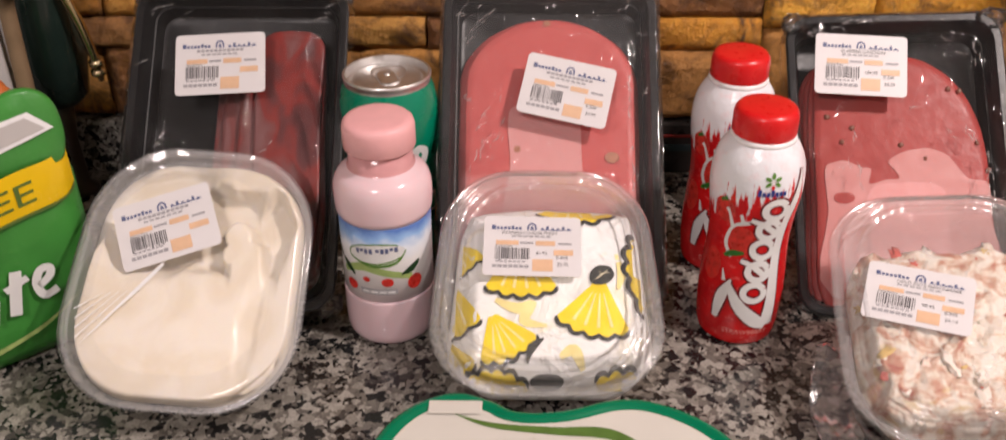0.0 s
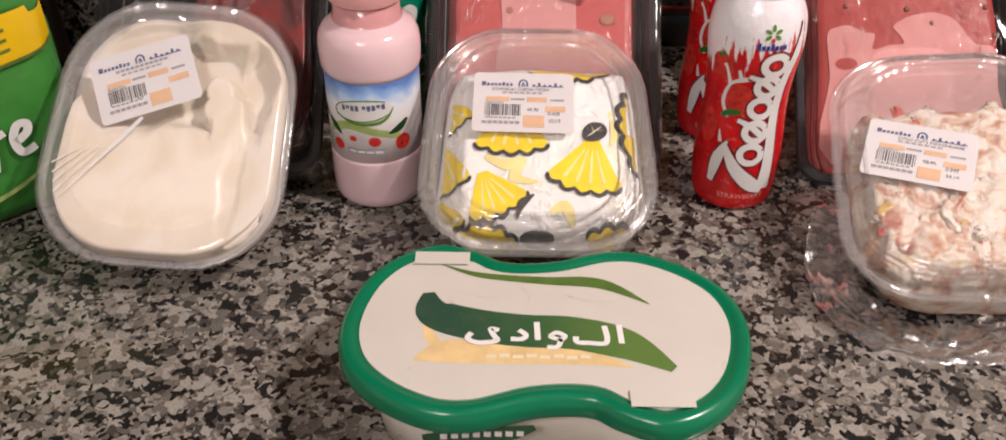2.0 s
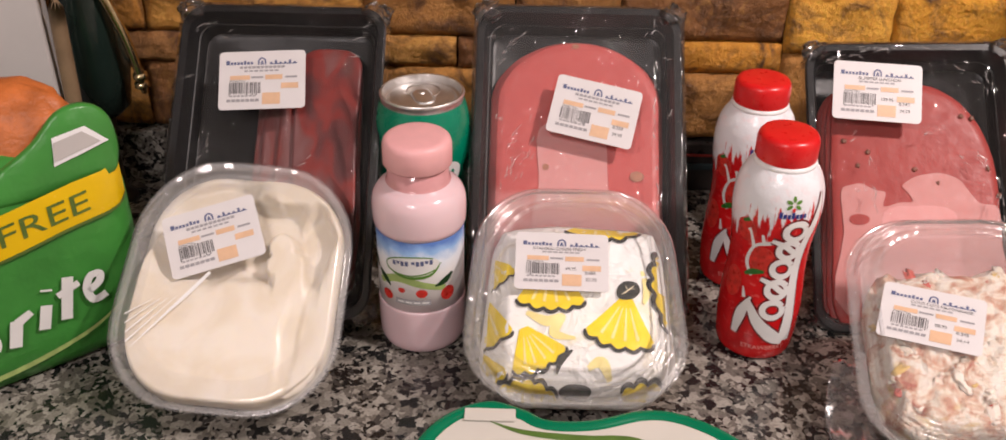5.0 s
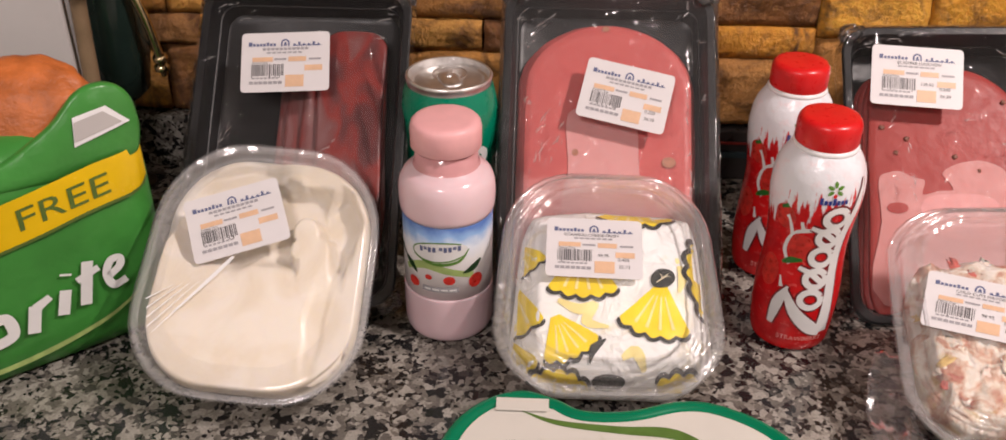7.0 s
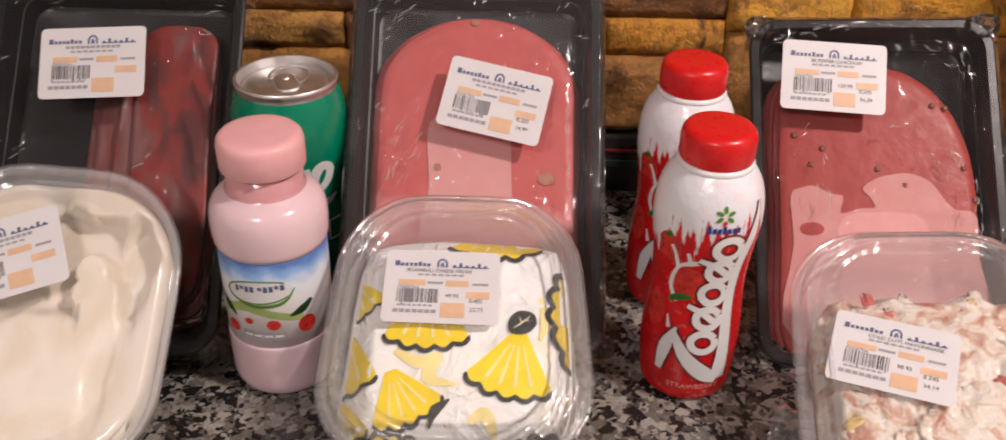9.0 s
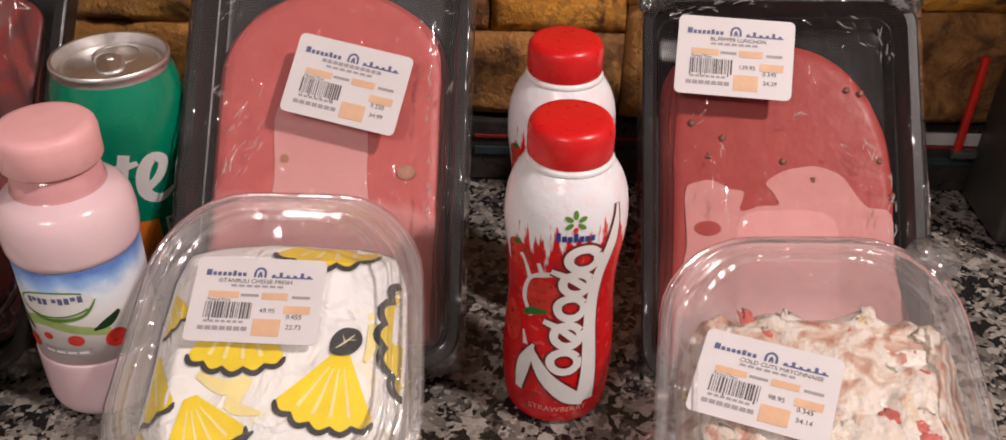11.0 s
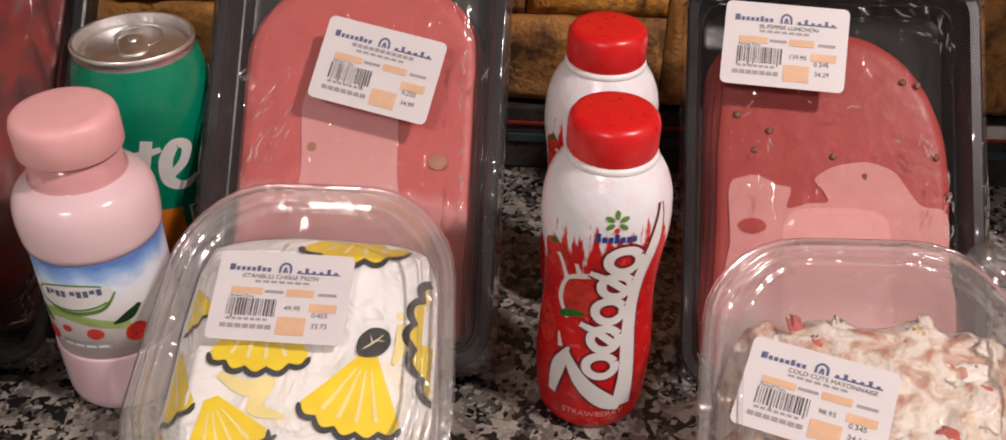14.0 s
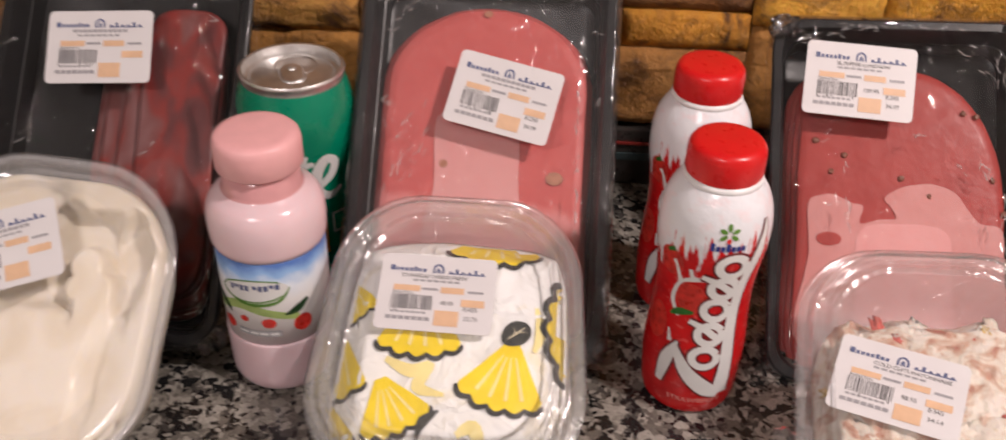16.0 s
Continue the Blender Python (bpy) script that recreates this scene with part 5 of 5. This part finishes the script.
def drink_can(m):
    c = thing("drink_can", m, "green aluminium drink can with a silver top behind a milk bottle", "can")
    prof = [(0.0, 0.004), (0.022, 0.003), (0.025, 0.0), (0.0285, 0.003), (0.0346, 0.012), (0.0350, 0.016), (0.0350, 0.120), (0.0347, 0.126), (0.0328, 0.135), (0.0308, 0.1415)]
    part("body", spun(prof, 56), CAN_GREEN, c, "shiny green printed body")
    rim = spun([(0.0305, 0.1412), (0.0300, 0.1435), (0.0311, 0.1450), (0.0313, 0.1465), (0.0305, 0.1476), (0.0292, 0.1474), (0.0286, 0.1455), (0.0280, 0.1420), (0.0262, 0.1410), (0.0250, 0.1425), (0.0235, 0.1432), (0.0, 0.1434)], 56)
    sharp(part("top", rim, ALUMINIUM, c, "silver can end with a rolled rim"), 50)
    tabm = bmesh.new()
    outer, inner = rounded(0.015, 0.024, 0.0070, 6), rounded(0.008, 0.009, 0.0038, 6)
    loft(tabm, [[(x, y, 0) for x, y in outer], [(x * 0.97, y * 0.97, 0.0012) for x, y in outer], [(x * 0.7, y * 0.8, 0.0016) for x, y in outer]])
    part("ring_pull", tabm, ALUMINIUM, c, "silver ring pull", m=pose(0.001, -0.004, 0.1436, 4, 0, 25))
    part("rivet", spun([(0.0, 0.1465), (0.0022, 0.1462), (0.0030, 0.1445), (0.0030, 0.1430)], 16), ALUMINIUM, c)
    part("score_line", spun([(0.0120, 0.1434), (0.0125, 0.1440), (0.0130, 0.1434)], 32), ALUMINIUM, c, m=pose(0, 0.008, 0))
    body = [(0.0350, 0.0), (0.0350, 0.120), (0.0347, 0.126)]
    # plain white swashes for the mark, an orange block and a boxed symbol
    mark = [stroke([(0.008, 0.070), (0.013, 0.086), (0.017, 0.104)], [0.006, 0.0055, 0.005]), stroke([(0.006, 0.094), (0.014, 0.096), (0.022, 0.098)], [0.003, 0.0045, 0.003]), stroke([(0.024, 0.081), (0.031, 0.088), (0.033, 0.096), (0.028, 0.099), (0.023, 0.090), (0.023, 0.078), (0.029, 0.073), (0.036, 0.077)], [0.004, 0.005, 0.005, 0.006, 0.006, 0.006, 0.005, 0.002]),
            stroke([(-0.006, 0.068), (-0.002, 0.090)], 0.006), stroke([(-0.020, 0.066), (-0.014, 0.088), (-0.010, 0.086)], 0.006)]
    part("mark", wrap(shape_mesh((), mark, 0.003), body, -106, 0.0002), WHITE_INK, c, "white swash mark")
    part("orange_block", wrap(shape_mesh([rect(0.014, 0.030, 0.012, 0.030)], (), 0.003), body, -106, 0.0002), ORANGE_BAND, c, "orange printed block")
    part("symbol_frame", wrap(shape_mesh([rect(0.029, 0.058, 0.012, 0.0012), rect(0.029, 0.044, 0.0012, 0.014), rect(0.040, 0.044, 0.0012, 0.014), rect(0.029, 0.044, 0.012, 0.0012)], (), 0.003), body, -106, 0.0002), WHITE_INK, c, "white framed symbol")
    return c


drink_can(pose(-0.0785, 0.700, 0.0) @ Matrix.Diagonal((1.04, 1.04, 1.02, 1)))


# ---- the sweet tub in front ----
def tub_outline(scale=1.0, inset=0.0):
    """An oblong with a step in its upper and lower sides; turned half round it falls on itself."""
    half = [(0.1045, 0.0000), (0.0985, 0.0280), (0.0810, 0.0480), (0.0560, 0.0610), (0.0330, 0.0620), (0.0050, 0.0530), (-0.0200, 0.0520), (-0.0340, 0.0600), (-0.0560, 0.0670), (-0.0800, 0.0560), (-0.0970, 0.0330)]
    pts = [p for p in half] + [(-x, -y) for x, y in half]
    out = [(p.x, p.y) for p in smooth_curve(pts, 5, True)]
    if inset:
        moved = []
        for i, (x, y) in enumerate(out):
            d = Vector(out[(i + 2) % len(out)]) - Vector(out[i - 2])
            n = Vector((-d.y, d.x)).normalized()
            moved.append((x + n.x * inset, y + n.y * inset))
        out = moved
    return [(x * scale, y * scale) for x, y in out]


sweet_tub = thing("sweet_tub", pose(0.0385, 0.3965, 0.0), "white halva tub with a green rimmed printed lid on granite", "plastic tub")
bm = bmesh.new()
loft(bm, [[(x, y, z) for x, y in tub_outline(s, i)] for s, i, z in ((0.84, 0.006, 0.0005), (0.865, 0.005, 0.002), (0.90, 0.005, 0.025), (0.925, 0.004, 0.050))])
part("body", bm, TUB_WHITE, sweet_tub, "translucent white tub body")
bm = bmesh.new()
loft(bm, [[(x, y, z) for x, y in tub_outline(1.0, i)] for i, z in ((0.003, 0.0455), (0.0005, 0.0450), (0.0, 0.0462), (0.0, 0.0510), (0.0012, 0.0550), (0.0035, 0.0572), (0.0065, 0.0574), (0.0085, 0.0562), (0.0098, 0.0556))])
sharp(part("lid", bm, TUB_GREEN, sweet_tub, "glossy green lid rim"), 50)
panel = [(x, y) for x, y in tub_outline(1.0, 0.0112)]
bm = bmesh.new()
loft(bm, [[(x, y, 0.0556) for x, y in panel], [(x, y, 0.0564) for x, y in panel]])
lid_panel = sharp(part("lid_panel", bm, LID_PRINT, sweet_tub, "cream printed lid panel"), 50)
for tab in (rect(-0.0700, 0.046, 0.030, 0.0105), rect(0.0390, -0.0555, 0.030, 0.0105)):
    part("panel_tab", shape_mesh([tab], m=pose(0, 0, 0.05775)), LID_PRINT, lid_panel, "cream tab across the rim")
LZ = 0.0566
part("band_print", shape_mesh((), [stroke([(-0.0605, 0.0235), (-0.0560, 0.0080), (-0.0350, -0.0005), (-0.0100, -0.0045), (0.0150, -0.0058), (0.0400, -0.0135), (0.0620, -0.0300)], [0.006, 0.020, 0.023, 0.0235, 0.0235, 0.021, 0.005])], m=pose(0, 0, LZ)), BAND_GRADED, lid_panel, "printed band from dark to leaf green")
part("swoosh_print", shape_mesh((), [stroke([(-0.0550, 0.0470), (-0.0345, 0.0385), (-0.0005, 0.0345), (0.0300, 0.0325), (0.0545, 0.0170)], [0.0005, 0.0040, 0.0060, 0.0080, 0.0005])], m=pose(0, 0, LZ)), BAND_LIGHT, lid_panel, "thin green swoosh")
part("grain_print", shape_mesh((), [stroke([(-0.0640, -0.0260), (-0.0480, -0.0200), (-0.0200, -0.0210), (0.0200, -0.0230), (0.0420, -0.0290)], [0.002, 0.016, 0.014, 0.010, 0.001])], m=pose(0, 0, LZ - 0.0001)), TAN_INK, lid_panel, "golden brush print")
part("grain_print", shape_mesh((), [stroke([(-0.0610, 0.006), (-0.0570, -0.010), (-0.050, -0.018)], [0.002, 0.006, 0.004])], m=pose(0, 0, LZ - 0.00005)), TAN_INK, lid_panel, "golden brush print")
part("ghost_print", shape_mesh((), [stroke([(-0.0450, 0.027), (-0.030, 0.0200), (-0.016, 0.0225)], 0.0012), stroke([(-0.012, 0.030), (-0.006, 0.020), (-0.008, 0.012)], 0.0014), stroke([(0.012, 0.0230), (0.024, 0.0185), (0.038, 0.0200)], 0.0012)], m=pose(0, 0, LZ)), PALE_INK, lid_panel, "pale grey swirls")
# the mark on the band as plain white strokes
mark = [([(0.0375, 0.0005), (0.0380, -0.0130)], 0.0030), ([(0.0300, -0.0005), (0.0305, -0.0125), (0.0220, -0.0130), (0.0160, -0.0125), (0.0155, -0.0085)], 0.0030), ([(0.0070, -0.0120), (0.0100, -0.0085), (0.0060, -0.0060), (0.0030, -0.0090), (0.0075, -0.0115), (0.0060, -0.0160), (0.0010, -0.0165)], 0.0028),
        ([(-0.0040, 0.0015), (-0.0035, -0.0115)], 0.0030), ([(-0.0130, -0.0045), (-0.0095, -0.0080), (-0.0115, -0.0110), (-0.0170, -0.0110)], 0.0030), ([(-0.0230, -0.0050), (-0.0270, -0.0040), (-0.0255, -0.0085), (-0.0240, -0.0125), (-0.0330, -0.0140), (-0.0385, -0.0110), (-0.0365, -0.0070)], 0.0030)]
for k, (p, w) in enumerate(mark):
    part("mark", shape_mesh((), [stroke(p, w)], m=pose(0, 0, LZ + 0.0002 + 0.00003 * k)), WHITE_INK, lid_panel, "white stroke of the flowing mark")
for i in range(8):
    part("word_bar", shape_mesh([rect(-0.0290 + 0.0066 * i, -0.0246 + (0.0008 if i % 2 else 0), 0.0050, 0.0026)], m=pose(0, 0, LZ + 0.0001)), FAINT_WHITE, lid_panel, "faint white word strip")
front = shape_mesh((), [stroke([(-0.058, 0.030), (-0.040, 0.033), (-0.020, 0.036), (-0.005, 0.042)], [0.010, 0.011, 0.011, 0.004])])
for v in front.verts:
    v.co = (v.co.x, -0.0555 - 0.0018 * math.sin(v.co.x * 40), v.co.y)
part("front_band", front, BAND_DARK, sweet_tub, "dark green band on the tub's front")

bars = shape_mesh([rect(-0.050 + 0.0052 * i, 0.0318 + 0.00055 * i, 0.0034, 0.0036) for i in range(8)])
for v in bars.verts:
    v.co = (v.co.x, -0.0559 - 0.0018 * math.sin(v.co.x * 40), v.co.y)
tagged(part("front_mark", bars, WHITE_INK, sweet_tub, "white bars on the front band"), kind="stuff")

# ---- the green multipack and what stands by it ----
pack = thing("drinks_pack", pose(-0.2665, 0.586, 0.0, 0, 0, 40), "green shrink-film drinks multipack with yellow banner on granite", "drinks pack")
PW, PD, PH = 0.230, 0.085, 0.163

bm = bmesh.new()
loops = []
for z, inset in ((0.0005, 0.012), (0.004, 0.005), (0.014, 0.001), (0.035, -0.002), (0.075, -0.003), (0.125, -0.002), (0.147, 0.001), (0.158, 0.007), (PH, 0.015)):
    loop = []
    for x, y in rounded(PW - 2 * inset, PD - 2 * inset, 0.022, 8):
        wob = 0.0018 * noise.noise(Vector((x * 45, y * 45, z * 45)))
        loop.append((x - PW / 2 + wob, y + PD / 2 + wob, z + (0.0015 * noise.noise(Vector((x * 50, 1, z * 9))) if z > 0.01 else 0)))
    loops.append(loop)
loft(bm, loops)
part("film", bm, PACK_GREEN, pack, "crinkled glossy green printed film")


def on_pack(bm, lift):
    for v in bm.verts:
        x, z = v.co.x, v.co.y
        x = min(x, -0.0012)
        d = max(0.0, x + 0.0205)
        curve = 0.022 - math.sqrt(max(0.0, 0.022 ** 2 - d * d))
        v.co = (x, -0.0035 - lift + curve + 0.0022 * (max(0.0, z - 0.128) / 0.02) ** 2, z)
    return bm


banner = [(-0.200, 0.088), (-0.150, 0.095), (-0.110, 0.100), (-0.075, 0.105), (-0.045, 0.111), (-0.010, 0.116), (-0.001, 0.120), (-0.0012, 0.146), (-0.035, 0.143), (-0.075, 0.136), (-0.120, 0.129), (-0.200, 0.120)]
part("banner", on_pack(shape_mesh([banner], (), 0.008), 0.0012), PACK_YELLOW, pack, "yellow printed banner")
part("banner_edge", on_pack(shape_mesh((), [stroke(banner[:7], 0.0022, 3)], 0.008), 0.0016), PACK_TEXT, pack, "olive edge line")
words = text_mesh([("FREE", -0.0895, 0.1130, 0.0215)], 0.006)
for v in words.verts:
    v.co.x = -0.0880 + (v.co.x + 0.0895) * 1.36
    v.co.y += (v.co.x + 0.082) * 0.15
part("print", on_pack(words, 0.0018), PACK_TEXT, pack, "olive green printed word")
mark = [stroke([(-0.150, 0.040), (-0.138, 0.060), (-0.128, 0.048), (-0.142, 0.030)], 0.008), stroke([(-0.112, 0.022), (-0.104, 0.058)], 0.0085), stroke([(-0.106, 0.055), (-0.092, 0.058), (-0.090, 0.044), (-0.104, 0.040)], 0.0075), stroke([(-0.078, 0.040), (-0.073, 0.060)], 0.008), stroke([(-0.073, 0.058), (-0.063, 0.063)], [0.007, 0.005]),
        stroke([(-0.058, 0.046), (-0.053, 0.064)], 0.0075), stroke([(-0.051, 0.0745), (-0.0505, 0.0760)], 0.0075), stroke([(-0.043, 0.048), (-0.036, 0.080)], 0.0075), stroke([(-0.045, 0.068), (-0.030, 0.073)], 0.005), stroke([(-0.025, 0.064), (-0.017, 0.069), (-0.016, 0.075), (-0.022, 0.075), (-0.026, 0.066), (-0.023, 0.056), (-0.014, 0.058)], 0.0055)]
for k, piece in enumerate(mark):
    part("mark", on_pack(shape_mesh((), [piece], 0.006, pose(-0.017, -0.003, 0)), 0.0012 + 0.0001 * k), WHITE_INK, pack, "white stroke of the flowing mark")
flap = bmesh.new()
out = [(p.x, p.y) for p in smooth_curve([(-0.110, 0.142), (-0.075, 0.160), (-0.052, 0.172), (-0.034, 0.187), (-0.018, 0.190), (-0.006, 0.184), (-0.001, 0.172), (-0.002, 0.150), (-0.012, 0.138), (-0.060, 0.136)], 5, True)]
loft(flap, [[(-0.04 + (px + 0.04) * f, fy + 0.16 * max(0.0, pz - 0.160), 0.160 + (pz - 0.160) * f) for px, pz in out] for f, fy in ((0.94, -0.0012), (1.0, 0.0008), (1.0, 0.0042), (0.94, 0.0062))])
bmesh.ops.recalc_face_normals(flap, faces=flap.faces)
part("flap", flap, PACK_GREEN, pack, "raised green flap with rounded corner")
slot = shape_mesh([[(-0.0065, 0.1640), (-0.019, 0.1770), (-0.040, 0.1745), (-0.043, 0.1560)]], (), 0.005)
for v in slot.verts:
    v.co = (v.co.x, -0.0020 + 0.16 * max(0.0, v.co.y - 0.160), v.co.y)
part("handle_slot", slot, WHITE_PLASTIC, pack, "white edge of the carrying slot")
slot = shape_mesh([[(-0.0115, 0.1650), (-0.0215, 0.1742), (-0.040, 0.1715), (-0.042, 0.1595)]], (), 0.005)
for v in slot.verts:
    v.co = (v.co.x, -0.0026 + 0.16 * max(0.0, v.co.y - 0.160), v.co.y)
part("slot_opening", slot, CARD, pack, "grey inside of the carrying slot")
part("lower_swash", on_pack(shape_mesh((), [stroke([(-0.160, 0.016), (-0.100, 0.018), (-0.050, 0.028), (-0.020, 0.044)], [0.003, 0.004, 0.003, 0.001])], 0.008), 0.001), PALE_GREEN, pack, "pale green swash")

bm = bmesh.new()
bmesh.ops.create_icosphere(bm, subdivisions=5, radius=1)
for v in bm.verts:
    k = 1 + 0.05 * noise.fractal(v.co * 3.0, 1.0, 2.0, 4)
    v.co = Vector((math.copysign(abs(v.co.x) ** 0.9, v.co.x) * 0.046, v.co.y * 0.036, v.co.z * 0.020)) * k
patty = tagged(part("breaded_patty", bm, PATTY, m=pose(-0.338, 0.580, 0.168, 58, 0, 8)), "orange-brown crumbed patty lying on a green drinks pack", "food")
card = tagged(part("carton", box(0.16, 0.05, 0.26, 0.003), CARD, m=pose(-0.452, 0.716, 0.0, 0, 0, 20)), "plain grey-white carton standing behind a green drinks pack", "box")

# dark vessel with brass handle
vessel = thing("lantern", pose(-0.364, 0.782, 0.0) @ Matrix.Diagonal((0.78, 0.78, 1, 1)), "dark green glass vessel with a curved brass handle by the wall", "vessel")
part("foot", spun([(0.0, 0.0), (0.016, 0.0), (0.017, 0.004), (0.008, 0.010), (0.006, 0.05), (0.011, 0.085), (0.0, 0.09)], 32), DARK_BROWN, vessel, "dark brown foot")
part("glass", spun([(0.0, 0.085), (0.020, 0.086), (0.030, 0.094), (0.036, 0.125), (0.034, 0.170), (0.026, 0.215), (0.016, 0.245), (0.015, 0.262), (0.0, 0.262)], 40), DARK_GLASS, vessel, "dark green glass body")
part("handle", tube([(0.012, -0.016, 0.232), (0.022, -0.018, 0.212), (0.034, -0.019, 0.192), (0.048, -0.020, 0.160), (0.056, -0.020, 0.126), (0.056, -0.018, 0.112)], [0.004, 0.0055, 0.0055, 0.005, 0.0045, 0.003]), BRASS, vessel, "curved polished brass handle")
for z in (0.128, 0.120):
    bm = spun([(0.0045, -0.003), (0.0078, -0.0015), (0.0078, 0.0015), (0.0045, 0.003)], 20)
    part("collar", bm, BRASS, vessel, "brass ring", m=pose(0.056, -0.020, z, 10, 0, 0))
for k, (x, lean_x) in enumerate(((-0.372, 4), (-0.389, 1), (-0.405, -3))):
    bm = tube([(0, 0, 0), (0.001, 0, 0.10), (0.0, 0, 0.20), (0.001, 0, 0.30)], [0.006, 0.0065, 0.006, 0.007], 10)
    tagged(part("wooden_utensil", bm, WOOD, m=pose(x, 0.733 + 0.004 * k, 0.0, 2, lean_x, 0)), "pale wooden kitchen utensil handle standing by the wall", "utensil", "wooden utensils")

# ---- the dark appliance at the counter's other end ----
appliance = thing("kitchen_appliance", pose(0.475, 0.745, 0.0), "dark grey kitchen appliance with a red edge on granite", "appliance")
part("body", box(0.20, 0.064, 0.36, 0.004, (0.10, 0.034, 0.004)), APPLIANCE, appliance, "dark grey casing")
part("front", box(0.19, 0.02, 0.35, 0.006, (0.105, -0.010, 0.001)), DARK_BROWN, appliance, "dark front panel")
part("trim", box(0.005, 0.005, 0.072, 0.001, (-0.0140, 0.062, 0.042)), RED_EDGE, appliance, "bright red edge strip")
part("bracket", box(0.022, 0.006, 0.006, 0.001, (-0.006, 0.063, 0.036)), APPLIANCE, appliance, "grey bracket")

# ---- loose film on the counter ----
bm = bmesh.new()
path = smooth_curve([(0.226, 0.535, 0.030), (0.216, 0.500, 0.012), (0.222, 0.462, 0.006), (0.245, 0.442, 0.005), (0.280, 0.438, 0.006), (0.315, 0.450, 0.004)], 14)
rows = []
for i, p in enumerate(path):
    d = (path[min(i + 1, len(path) - 1)] - path[max(i - 1, 0)]).normalized()
    s = Vector((-d.y, d.x, 0))
    row = []
    for k in range(17):
        q = Vector((i * 0.13, k * 0.42, 0))
        fold = 0.006 * abs(noise.noise(q)) + 0.004 * abs(noise.noise(q * 2.3 + Vector((0, 0, 4))))
        row.append(bm.verts.new(p + s * ((k - 8) * 0.0020 + 0.003 * noise.noise(q * 1.1 + Vector((7, 0, 0)))) + Vector((0, 0, fold))))
    rows.append(row)
for a, b in zip(rows, rows[1:]):
    for k in range(16):
        bm.faces.new((a[k], a[k + 1], b[k + 1], b[k]))
tagged(part("film_scrap", bm, SCRAP), "crumpled strip of clear cling film lying on granite", "plastic film")
